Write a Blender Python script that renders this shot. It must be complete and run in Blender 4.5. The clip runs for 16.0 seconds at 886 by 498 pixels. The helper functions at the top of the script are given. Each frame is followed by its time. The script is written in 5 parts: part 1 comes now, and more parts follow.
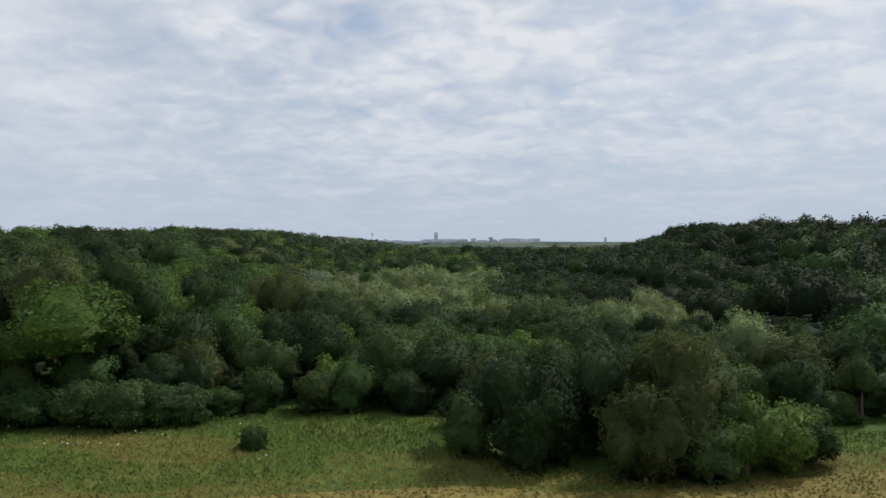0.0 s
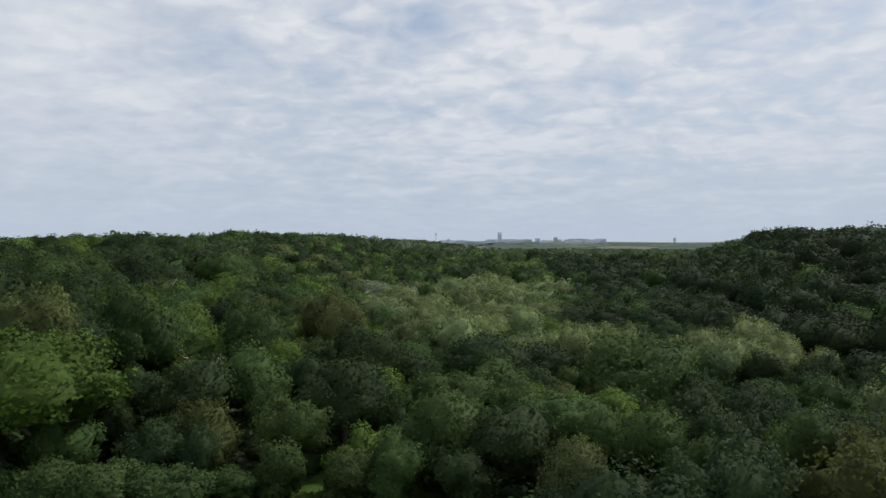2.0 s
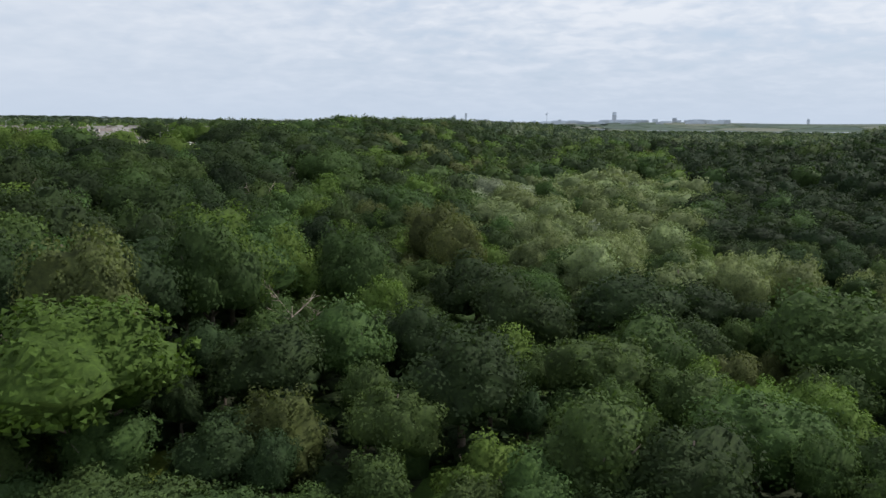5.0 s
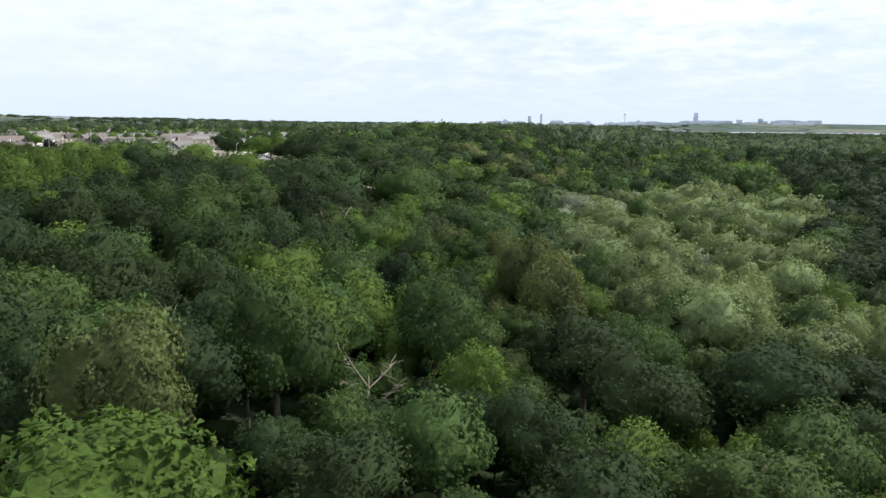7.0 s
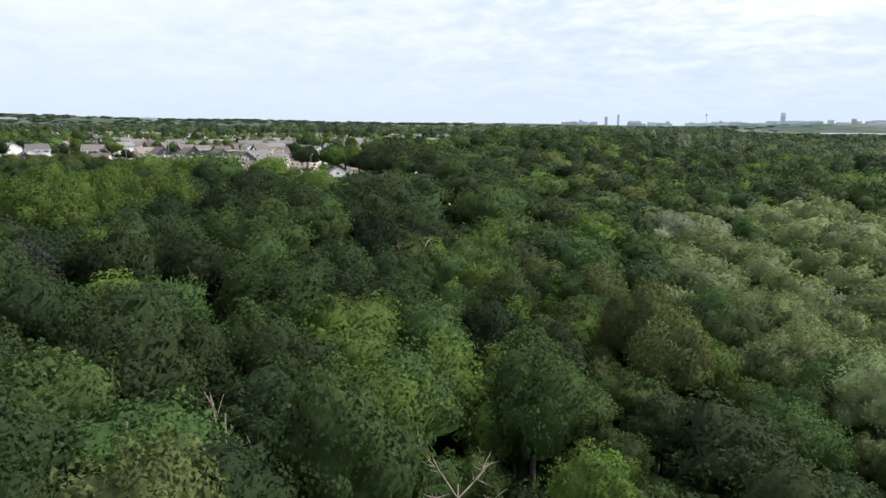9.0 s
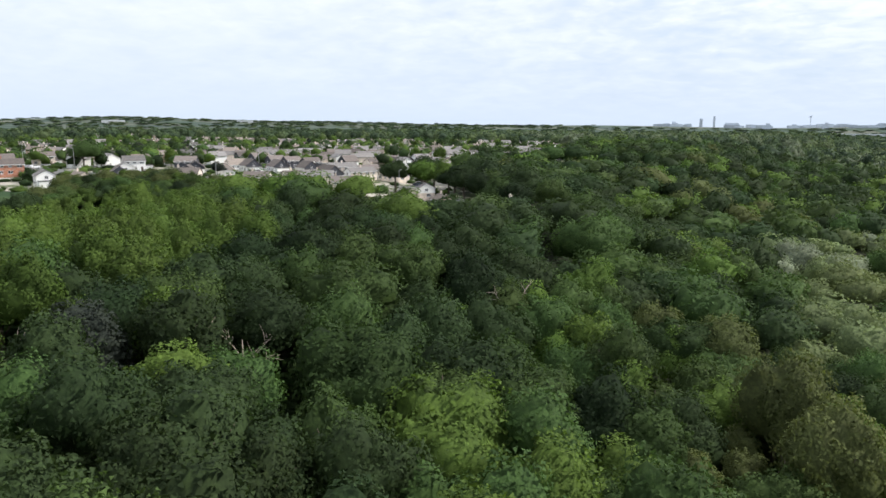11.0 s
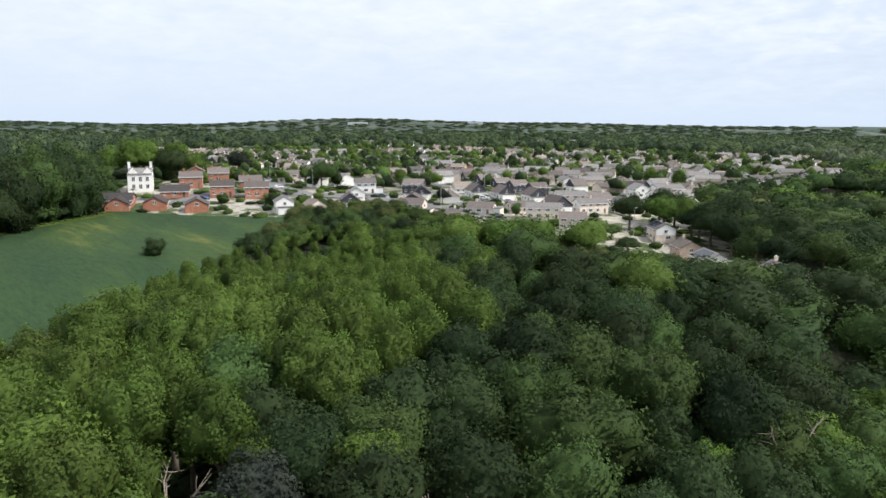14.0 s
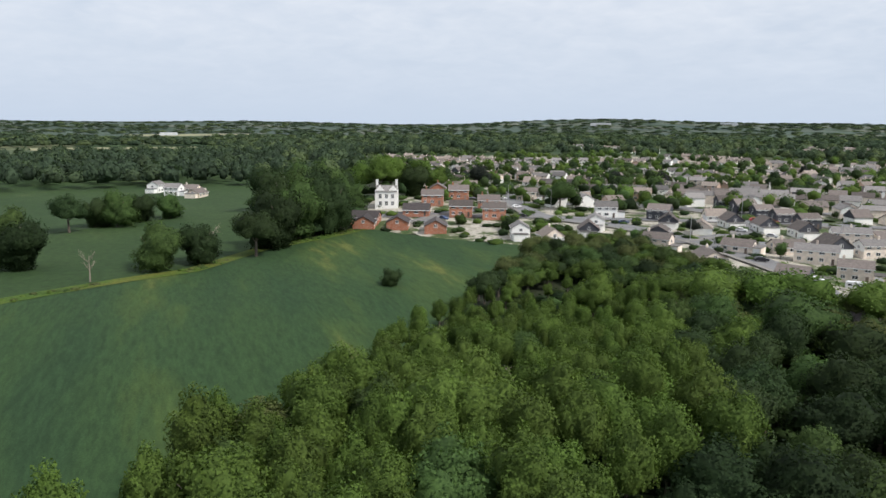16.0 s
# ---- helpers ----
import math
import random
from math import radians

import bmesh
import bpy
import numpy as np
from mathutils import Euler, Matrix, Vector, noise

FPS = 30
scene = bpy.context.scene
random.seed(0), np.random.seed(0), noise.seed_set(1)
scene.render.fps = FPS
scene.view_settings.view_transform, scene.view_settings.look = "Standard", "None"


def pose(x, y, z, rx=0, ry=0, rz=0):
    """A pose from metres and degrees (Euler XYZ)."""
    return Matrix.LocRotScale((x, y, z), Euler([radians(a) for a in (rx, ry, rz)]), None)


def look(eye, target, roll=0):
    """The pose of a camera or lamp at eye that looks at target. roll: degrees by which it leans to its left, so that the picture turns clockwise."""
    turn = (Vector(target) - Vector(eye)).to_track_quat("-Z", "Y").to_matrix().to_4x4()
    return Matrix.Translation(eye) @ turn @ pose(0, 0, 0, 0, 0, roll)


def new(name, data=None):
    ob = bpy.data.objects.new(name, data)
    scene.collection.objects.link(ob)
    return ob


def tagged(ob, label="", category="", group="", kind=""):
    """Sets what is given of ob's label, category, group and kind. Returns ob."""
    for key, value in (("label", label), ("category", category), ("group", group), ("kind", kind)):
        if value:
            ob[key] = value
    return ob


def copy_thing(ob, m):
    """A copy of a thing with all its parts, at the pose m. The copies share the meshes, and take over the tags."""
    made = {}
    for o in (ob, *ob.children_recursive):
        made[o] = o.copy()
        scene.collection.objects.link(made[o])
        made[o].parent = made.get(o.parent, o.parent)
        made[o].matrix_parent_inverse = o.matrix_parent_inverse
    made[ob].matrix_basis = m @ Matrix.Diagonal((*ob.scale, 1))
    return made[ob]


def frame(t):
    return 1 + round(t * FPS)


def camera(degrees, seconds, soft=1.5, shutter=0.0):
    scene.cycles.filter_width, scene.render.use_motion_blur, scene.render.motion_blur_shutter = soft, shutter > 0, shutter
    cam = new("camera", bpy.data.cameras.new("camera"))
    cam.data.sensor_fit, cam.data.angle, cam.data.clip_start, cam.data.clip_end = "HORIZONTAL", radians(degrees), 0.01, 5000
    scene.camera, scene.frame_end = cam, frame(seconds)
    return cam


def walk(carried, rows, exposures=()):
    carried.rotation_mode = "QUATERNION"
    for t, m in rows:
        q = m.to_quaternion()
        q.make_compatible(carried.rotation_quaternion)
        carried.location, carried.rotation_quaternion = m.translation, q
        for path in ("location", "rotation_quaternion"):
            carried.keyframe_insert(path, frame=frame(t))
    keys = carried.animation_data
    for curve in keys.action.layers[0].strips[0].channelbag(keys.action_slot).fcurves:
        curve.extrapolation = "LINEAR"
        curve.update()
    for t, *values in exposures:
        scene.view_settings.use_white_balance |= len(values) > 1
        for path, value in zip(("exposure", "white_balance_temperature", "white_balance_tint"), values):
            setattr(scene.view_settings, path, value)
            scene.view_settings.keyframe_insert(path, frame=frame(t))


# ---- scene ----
cam = camera(63.1, 16.0, 1.55)
GROW = 1.2      # the plan below is drawn at 1 : 1.2 and brought to full size in the last lines
METRES, EYE, TILT, LEAN, TURN = 112.0 * GROW, 20.0 * GROW, -0.2, 0.1, 0.0
ROWS = [
    (0.0, 0.0, 0.0, 0.0, 0.0, 0.0, -0.0),
    (0.5, -0.0007, 0.0357, 0.01, 0.58, 0.05, -0.03),
    (1.0, -0.0011, 0.0751, 0.016, 2.1, 0.02, -0.03),
    (1.5, -0.0029, 0.1165, 0.0227, 3.59, -0.05, -0.14),
    (2.0, -0.0049, 0.1579, 0.0302, 5.04, -0.05, -0.19),
    (2.5, -0.0078, 0.1954, 0.0371, 6.45, 0.01, -0.24),
    (3.0, -0.013, 0.2264, 0.0427, 7.86, 0.08, -0.31),
    (3.5, -0.02, 0.2517, 0.0483, 9.3, 0.13, -0.38),
    (4.0, -0.0284, 0.2747, 0.0544, 10.74, 0.13, -0.48),
    (4.3, -0.034, 0.288, 0.0575, 11.6, 0.0, -0.51),
    (4.4, -0.0358, 0.2925, 0.0586, 11.88, -0.4, -0.52),
    (4.5, -0.0377, 0.2969, 0.0596, 12.17, -1.4, -0.53),
    (4.6, -0.0398, 0.3014, 0.0608, 12.46, -3.9, -0.53),
    (4.7, -0.042, 0.306, 0.062, 12.75, -6.6, -0.53),
    (4.8, -0.0442, 0.311, 0.0634, 13.04, -8.7, -0.53),
    (4.9, -0.0465, 0.316, 0.0648, 13.33, -9.5, -0.53),
    (5.1, -0.0512, 0.326, 0.0676, 13.9, -9.6, -0.53),
    (6.0, -0.0745, 0.373, 0.0805, 16.5, -9.6, -0.52),
    (7.0, -0.102, 0.4257, 0.0953, 19.41, -9.6, -0.52),
    (7.5, -0.1168, 0.4521, 0.1022, 20.86, -9.6, -0.49),
    (8.0, -0.1325, 0.4786, 0.109, 22.3, -9.61, -0.48),
    (8.5, -0.1498, 0.5065, 0.116, 23.74, -9.64, -0.48),
    (9.0, -0.1667, 0.5328, 0.1227, 25.17, -9.64, -0.47),
    (10.3, -0.211, 0.592, 0.144, 29.4, -9.62, -0.5),
    (11.5, -0.2488, 0.642, 0.1668, 33.86, -9.6, -0.52),
    (12.0, -0.2671, 0.6623, 0.1776, 35.82, -9.63, -0.54),
    (12.5, -0.2853, 0.6821, 0.1884, 37.78, -9.66, -0.51),
    (13.0, -0.3043, 0.7009, 0.2007, 40.0, -9.71, -0.5),
    (13.5, -0.324, 0.7194, 0.2173, 44.75, -9.76, -0.51),
    (14.0, -0.3446, 0.7364, 0.2334, 49.62, -9.79, -0.54),
    (14.5, -0.3653, 0.7516, 0.2499, 54.34, -9.8, -0.56),
    (15.0, -0.3868, 0.7655, 0.2666, 59.09, -9.87, -0.57),
    (15.5, -0.4096, 0.7773, 0.2821, 63.74, -9.95, -0.57),
    (16.0, -0.4328, 0.788, 0.2983, 68.41, -10.04, -0.55),
]
EXPOSURES = [(0.0, -0.06), (4.4, -0.08), (4.8, 0.08), (6.8, 0.64), (7.5, 0.57), (11.5, 0.54), (14.0, 0.5), (15.0, 0.38), (16.0, 0.22)]
walk(cam, [(t, pose(0, 0, EYE, TILT, LEAN, TURN) @ pose(METRES * x, METRES * y, METRES * z, 90 + pitch, roll, yaw)) for t, x, y, z, yaw, pitch, roll in ROWS], EXPOSURES)

# ---- daylight: broken high cloud with a veiled sun ----
SUN_TO = Vector((0.62, 0.48, 0.86)).normalized()
sun = new("sun", bpy.data.lights.new("sun", "SUN"))
sun.data.energy, sun.data.angle, sun.data.color = 3.3, radians(4.0), (1.0, 0.955, 0.90)
sun.matrix_world = look(SUN_TO * 100, (0, 0, 0))

world = bpy.data.worlds.new("sky")
scene.world = world
world.use_nodes = True
wn, wl = world.node_tree.nodes, world.node_tree.links
for n in list(wn):
    wn.remove(n)


def wnode(kind, **values):
    n = wn.new(kind)
    for k, v in values.items():
        n.inputs[k].default_value = v
    return n


def wmath(op, a, b=None, clamp=False):
    n = wn.new("ShaderNodeMath")
    n.operation, n.use_clamp = op, clamp
    for i, v in enumerate((a, b)):
        if v is None:
            continue
        if isinstance(v, (int, float)):
            n.inputs[i].default_value = v
        else:
            wl.new(v, n.inputs[i])
    return n.outputs[0]


def wmix(fac, a, b):
    n = wn.new("ShaderNodeMix")
    n.data_type = "RGBA"
    for sock, v in ((n.inputs[0], fac), (n.inputs[6], a), (n.inputs[7], b)):
        if isinstance(v, (int, float, tuple)):
            sock.default_value = v
        else:
            wl.new(v, sock)
    return n.outputs[2]


def ramp_into(nodes, links, fac, stops):
    n = nodes.new("ShaderNodeValToRGB")
    while len(n.color_ramp.elements) < len(stops):
        n.color_ramp.elements.new(0.5)
    for e, (p, c) in zip(n.color_ramp.elements, stops):
        e.position, e.color = p, (*c, 1) if len(c) == 3 else c
    links.new(fac, n.inputs[0])
    return n.outputs[0]


sky = wn.new("ShaderNodeTexSky")
sky.sky_type, sky.sun_disc = "NISHITA", False
sky.sun_elevation, sky.sun_rotation = math.asin(SUN_TO.z), math.atan2(SUN_TO.x, SUN_TO.y)
sky.air_density, sky.dust_density, sky.ozone_density = 1.0, 2.0, 1.5
coord = wn.new("ShaderNodeTexCoord")
split = wn.new("ShaderNodeSeparateXYZ")
wl.new(coord.outputs["Generated"], split.inputs[0])
up = wmath("MAXIMUM", split.outputs[2], 0.0)
deep = wmath("ADD", up, 0.20)
flat = wn.new("ShaderNodeCombineXYZ")
wl.new(wmath("DIVIDE", split.outputs[0], deep), flat.inputs[0])
wl.new(wmath("DIVIDE", split.outputs[1], deep), flat.inputs[1])


def cloud_noise(scale, detail, rough, turn, squash, distort):
    m = wn.new("ShaderNodeMapping")
    m.inputs["Rotation"].default_value = (0, 0, radians(turn))
    m.inputs["Scale"].default_value = (1, squash, 1)
    wl.new(flat.outputs[0], m.inputs[0])
    n = wnode("ShaderNodeTexNoise", Scale=scale, Detail=detail, Roughness=rough, Distortion=distort)
    wl.new(m.outputs[0], n.inputs["Vector"])
    return n.outputs["Fac"]


broad = cloud_noise(1.1, 4, 0.5, 25, 1.2, 0.4)
puffs = cloud_noise(3.6, 4, 0.48, -18, 1.1, 0.5)
fine = cloud_noise(10.0, 4, 0.5, 10, 1.0, 0.5)
broken = wmath("ADD", wmath("ADD", wmath("MULTIPLY", broad, 0.54), wmath("MULTIPLY", puffs, 0.52)), wmath("MULTIPLY", fine, 0.38))
closed = wmath("MULTIPLY", wmath("MULTIPLY", wmath("SUBTRACT", -0.10, split.outputs[0]), 1.6, True), 0.72, True)
spread = wn.new("ShaderNodeMix")
wl.new(closed, spread.inputs[0]), wl.new(broken, spread.inputs[2])
spread.inputs[3].default_value = 0.76
cover = spread.outputs[0]
veil = ramp_into(wn, wl, cover, [(0.50, (0.50,) * 3), (0.66, (0.80,) * 3), (0.82, (0.98,) * 3)])
cloud_tone = ramp_into(wn, wl, cover, [(0.52, (0.50, 0.60, 0.74)), (0.69, (0.63, 0.68, 0.765)), (0.84, (0.80, 0.82, 0.86))])
blue = wmix(1.0, sky.outputs[0], (0.085, 0.092, 0.10, 1))
wn[-1].blend_type = "MULTIPLY"
clouds = wmix(veil, blue, cloud_tone)
low = ramp_into(wn, wl, up, [(0.0, (1, 1, 1)), (0.16, (0.25,) * 3), (0.30, (0, 0, 0))])
whole = wmix(low, clouds, (0.50, 0.58, 0.70, 1))
back = wnode("ShaderNodeBackground", Strength=1.0)
wl.new(whole, back.inputs["Color"])
wout = wn.new("ShaderNodeOutputWorld")
wl.new(back.outputs[0], wout.inputs[0])


# ---- materials ----
class Nodes:
    """A node material in the making, with a principled surface."""

    def __init__(self, name, rough=0.8, metal=0.0, spec=0.3):
        self.m = bpy.data.materials.new(name)
        self.m.use_nodes = True
        self.n, self.l = self.m.node_tree.nodes, self.m.node_tree.links
        self.s = self.n["Principled BSDF"]
        self.s.inputs["Roughness"].default_value = rough
        self.s.inputs["Metallic"].default_value = metal
        self.s.inputs["Specular IOR Level"].default_value = spec

    def noise(self, scale, detail=4, rough=0.55, coord="Position", stretch=(1, 1, 1), turn=0):
        if coord == "Position":
            src = self.n.new("ShaderNodeNewGeometry").outputs["Position"]
        else:
            src = self.n.new("ShaderNodeTexCoord").outputs[coord]
        mp = self.n.new("ShaderNodeMapping")
        mp.inputs["Scale"].default_value = stretch
        mp.inputs["Rotation"].default_value = (0, 0, radians(turn))
        self.l.new(src, mp.inputs[0])
        t = self.n.new("ShaderNodeTexNoise")
        t.inputs["Scale"].default_value, t.inputs["Detail"].default_value, t.inputs["Roughness"].default_value = scale, detail, rough
        self.l.new(mp.outputs[0], t.inputs["Vector"])
        return t.outputs["Fac"]

    def ramp(self, fac, stops):
        return ramp_into(self.n, self.l, fac, stops)

    def mix(self, fac, a, b, blend="MIX"):
        x = self.n.new("ShaderNodeMix")
        x.data_type, x.blend_type = "RGBA", blend
        for sock, v in ((x.inputs[0], fac), (x.inputs[6], a), (x.inputs[7], b)):
            if isinstance(v, tuple):
                sock.default_value = (*v, 1)
            elif isinstance(v, (int, float)):
                sock.default_value = v
            else:
                self.l.new(v, sock)
        return x.outputs[2]

    def math(self, op, a, b):
        x = self.n.new("ShaderNodeMath")
        x.operation = op
        for i, v in enumerate((a, b)):
            if isinstance(v, (int, float)):
                x.inputs[i].default_value = v
            else:
                self.l.new(v, x.inputs[i])
        return x.outputs[0]

    def bump(self, fac, strength, distance):
        b = self.n.new("ShaderNodeBump")
        b.inputs["Strength"].default_value, b.inputs["Distance"].default_value = strength, distance
        self.l.new(fac, b.inputs["Height"])
        self.l.new(b.outputs[0], self.s.inputs["Normal"])

    def done(self, colour):
        if isinstance(colour, tuple):
            self.s.inputs["Base Color"].default_value = (*colour, 1)
        else:
            self.l.new(colour, self.s.inputs["Base Color"])
        return self.m


def shade(c, k):
    return tuple(min(1.0, v * k) for v in c)


def foliage(name, colour, warm, spread=0.35, through_light=0.3):
    """Leaves: tint by tree, by leaf and by patch, with light coming through them."""
    k = Nodes(name, rough=0.75, spec=0.12)
    tree = k.n.new("ShaderNodeObjectInfo").outputs["Random"]
    leaf = k.n.new("ShaderNodeNewGeometry").outputs["Random Per Island"]
    tint = k.n.new("ShaderNodeAttribute")
    tint.attribute_name = "tint"
    own = k.math("FRACT", k.math("ADD", tree, tint.outputs["Fac"]), 0.0)
    base = k.mix(own, shade(colour, 1 - spread), shade(colour, 1 + spread))
    base = k.mix(k.math("MULTIPLY", k.math("FRACT", k.math("MULTIPLY", own, 7.31), 0.0), 0.55), base, warm)
    base = k.mix(1.0, base, k.ramp(leaf, [(0.0, (0.85,) * 3), (0.5, (1, 1, 1)), (1.0, (1.18, 1.16, 1.10))]), "MULTIPLY")
    base = k.mix(1.0, base, k.ramp(k.noise(0.45, 3), [(0.3, (0.8,) * 3), (0.7, (1.2, 1.2, 1.1))]), "MULTIPLY")
    base = k.mix(1.0, base, k.ramp(k.noise(2.4, 4, 0.7), [(0.32, (0.68, 0.69, 0.72)), (0.52, (1, 1, 1)), (0.70, (1.42, 1.40, 1.3))]), "MULTIPLY")
    m = k.done(base)
    glow = k.n.new("ShaderNodeBsdfTranslucent")
    k.l.new(k.mix(1.0, base, (1.15, 1.22, 0.82), "MULTIPLY"), glow.inputs["Color"])
    both = k.n.new("ShaderNodeMixShader")
    both.inputs[0].default_value = through_light
    k.l.new(k.s.outputs[0], both.inputs[1])
    k.l.new(glow.outputs[0], both.inputs[2])
    k.l.new(both.outputs[0], k.n["Material Output"].inputs["Surface"])
    return m


def surface(name, colour, rough=0.85, grain=3.0, patch=0.15, vary=0.18, bump=0.0, spec=0.25, coord="Position", by_object=0.0, metal=0.0):
    """A plain material with grain and patches of wear."""
    k = Nodes(name, rough=rough, spec=spec, metal=metal)
    c = k.mix(k.ramp(k.noise(patch, 4, coord=coord), [(0.3, (0,) * 3), (0.7, (1,) * 3)]), shade(colour, 1 - vary), shade(colour, 1 + vary))
    g = k.noise(grain, 5, 0.65, coord=coord)
    c = k.mix(1.0, c, k.ramp(g, [(0.3, (1 - vary,) * 3), (0.7, (1 + vary,) * 3)]), "MULTIPLY")
    if by_object:
        r = k.n.new("ShaderNodeObjectInfo").outputs["Random"]
        c = k.mix(1.0, c, k.ramp(r, [(0.0, (1 - by_object,) * 3), (1.0, (1 + by_object,) * 3)]), "MULTIPLY")
    if bump:
        k.bump(g, 0.5, bump)
    return k.done(c)


def grassland(name, stops, patch, grain, stretch=(1, 1, 1), turn=0, bump=0.05):
    """Grass or crop: colours over broad patches, broken by drill lines and tufts."""
    k = Nodes(name, rough=0.9, spec=0.15)
    broad_n = k.noise(patch, 5, 0.6, stretch=stretch, turn=turn)
    c = k.ramp(broad_n, stops)
    g = k.noise(grain, 5, 0.7, stretch=stretch, turn=turn)
    c = k.mix(1.0, c, k.ramp(g, [(0.3, (0.72,) * 3), (0.7, (1.28, 1.28, 1.2))]), "MULTIPLY")
    c = k.mix(1.0, c, k.ramp(k.noise(3.5, 3, 0.7), [(0.3, (0.8,) * 3), (0.7, (1.2,) * 3)]), "MULTIPLY")
    k.bump(g, 0.6, bump)
    return k.done(c)


def tiled_roof(name, colour):
    k = Nodes(name, rough=0.85, spec=0.2)
    w = k.n.new("ShaderNodeTexWave")
    w.bands_direction = "Z"
    w.inputs["Scale"].default_value, w.inputs["Distortion"].default_value = 1.1, 0.4
    k.l.new(k.n.new("ShaderNodeTexCoord").outputs["Object"], w.inputs["Vector"])
    r = k.n.new("ShaderNodeObjectInfo").outputs["Random"]
    one = k.n.new("ShaderNodeNewGeometry").outputs["Random Per Island"]
    c = k.mix(k.math("FRACT", k.math("ADD", r, one), 0.0), shade(colour, 0.6), shade(colour, 1.45))
    c = k.mix(1.0, c, k.ramp(k.noise(1.3, 5, 0.65), [(0.3, (0.75,) * 3), (0.7, (1.25, 1.22, 1.15))]), "MULTIPLY")
    c = k.mix(1.0, c, k.ramp(w.outputs["Fac"], [(0.0, (0.85,) * 3), (0.6, (1.08,) * 3)]), "MULTIPLY")
    k.bump(w.outputs["Fac"], 0.5, 0.04)
    return k.done(c)


def brickwork(name, a, b, mortar):
    k = Nodes(name, rough=0.9, spec=0.2)
    t = k.n.new("ShaderNodeTexBrick")
    t.inputs["Scale"].default_value = 1.0
    t.inputs["Brick Width"].default_value, t.inputs["Row Height"].default_value, t.inputs["Mortar Size"].default_value = 0.225, 0.075, 0.008
    t.inputs["Color1"].default_value, t.inputs["Color2"].default_value, t.inputs["Mortar"].default_value = (*a, 1), (*b, 1), (*mortar, 1)
    mp = k.n.new("ShaderNodeMapping")
    mp.inputs["Rotation"].default_value = (radians(90), 0, 0)
    k.l.new(k.n.new("ShaderNodeTexCoord").outputs["Object"], mp.inputs[0])
    k.l.new(mp.outputs[0], t.inputs["Vector"])
    c = k.mix(1.0, t.outputs["Color"], k.ramp(k.noise(0.8, 5), [(0.3, (0.82,) * 3), (0.7, (1.18,) * 3)]), "MULTIPLY")
    r = k.n.new("ShaderNodeObjectInfo").outputs["Random"]
    c = k.mix(1.0, c, k.ramp(r, [(0.0, (0.88, 0.86, 0.84)), (1.0, (1.1,) * 3)]), "MULTIPLY")
    return k.done(c)


LEAF = {
    "dark": foliage("leaf_dark_green", (0.026, 0.049, 0.0200), (0.041, 0.058, 0.022), 0.4),
    "mid": foliage("leaf_mid_green", (0.044, 0.082, 0.0265), (0.066, 0.090, 0.029), 0.4),
    "bright": foliage("leaf_bright_green", (0.080, 0.140, 0.030), (0.104, 0.146, 0.035), 0.22),
    "ash": foliage("leaf_yellow_green", (0.070, 0.118, 0.026), (0.088, 0.122, 0.030), 0.3),
    "willow": foliage("leaf_grey_green", (0.138, 0.182, 0.088), (0.156, 0.182, 0.074), 0.3),
    "silver": foliage("leaf_silver_green", (0.20, 0.235, 0.175), (0.19, 0.225, 0.15), 0.2),
    "olive": foliage("leaf_olive_green", (0.084, 0.106, 0.040), (0.098, 0.108, 0.040), 0.2),
    "greyshrub": foliage("leaf_dull_grey_green", (0.048, 0.088, 0.032), (0.062, 0.090, 0.031), 0.2),
    "birch": foliage("leaf_birch_olive", (0.062, 0.082, 0.030), (0.085, 0.093, 0.037), 0.2, 0.4),
    "deep": foliage("leaf_deep_green", (0.018, 0.034, 0.0155), (0.027, 0.040, 0.0165), 0.3),
    "copper": foliage("leaf_dark_purple", (0.030, 0.038, 0.033), (0.034, 0.042, 0.033), 0.2),
}
BARK = surface("bark_grey_brown", (0.12, 0.10, 0.08), 0.95, 6.0, 0.6, 0.3, 0.02)
DEADWOOD = surface("bare_weathered_wood", (0.26, 0.22, 0.18), 0.9, 8.0, 0.8, 0.25, 0.01)
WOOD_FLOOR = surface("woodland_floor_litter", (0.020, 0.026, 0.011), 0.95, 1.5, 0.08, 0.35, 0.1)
MEADOW = grassland("meadow_grass", [(0.36, (0.042, 0.082, 0.014)), (0.47, (0.060, 0.098, 0.017)), (0.57, (0.084, 0.104, 0.021)), (0.70, (0.120, 0.108, 0.028))], 0.045, 0.9, bump=0.15)
DRY_GRASS = grassland("dry_meadow_grass", [(0.3, (0.10, 0.105, 0.027)), (0.5, (0.18, 0.145, 0.042)), (0.7, (0.23, 0.17, 0.055))], 0.12, 1.3, (1, 2.5, 1), 0, 0.15)
CROP = grassland("green_crop", [(0.34, (0.022, 0.048, 0.020)), (0.52, (0.028, 0.057, 0.021)), (0.62, (0.042, 0.072, 0.022)), (0.70, (0.095, 0.112, 0.032))], 0.035, 0.55, (0.35, 1.6, 1), 38, 0.06)
PASTURE = grassland("pasture_grass", [(0.35, (0.025, 0.050, 0.018)), (0.6, (0.036, 0.064, 0.023)), (0.75, (0.060, 0.080, 0.030))], 0.02, 0.4)
LAWN = grassland("garden_lawn", [(0.38, (0.050, 0.080, 0.030)), (0.46, (0.085, 0.105, 0.048)), (0.52, (0.33, 0.31, 0.27)), (0.70, (0.42, 0.39, 0.35))], 0.11, 0.9)


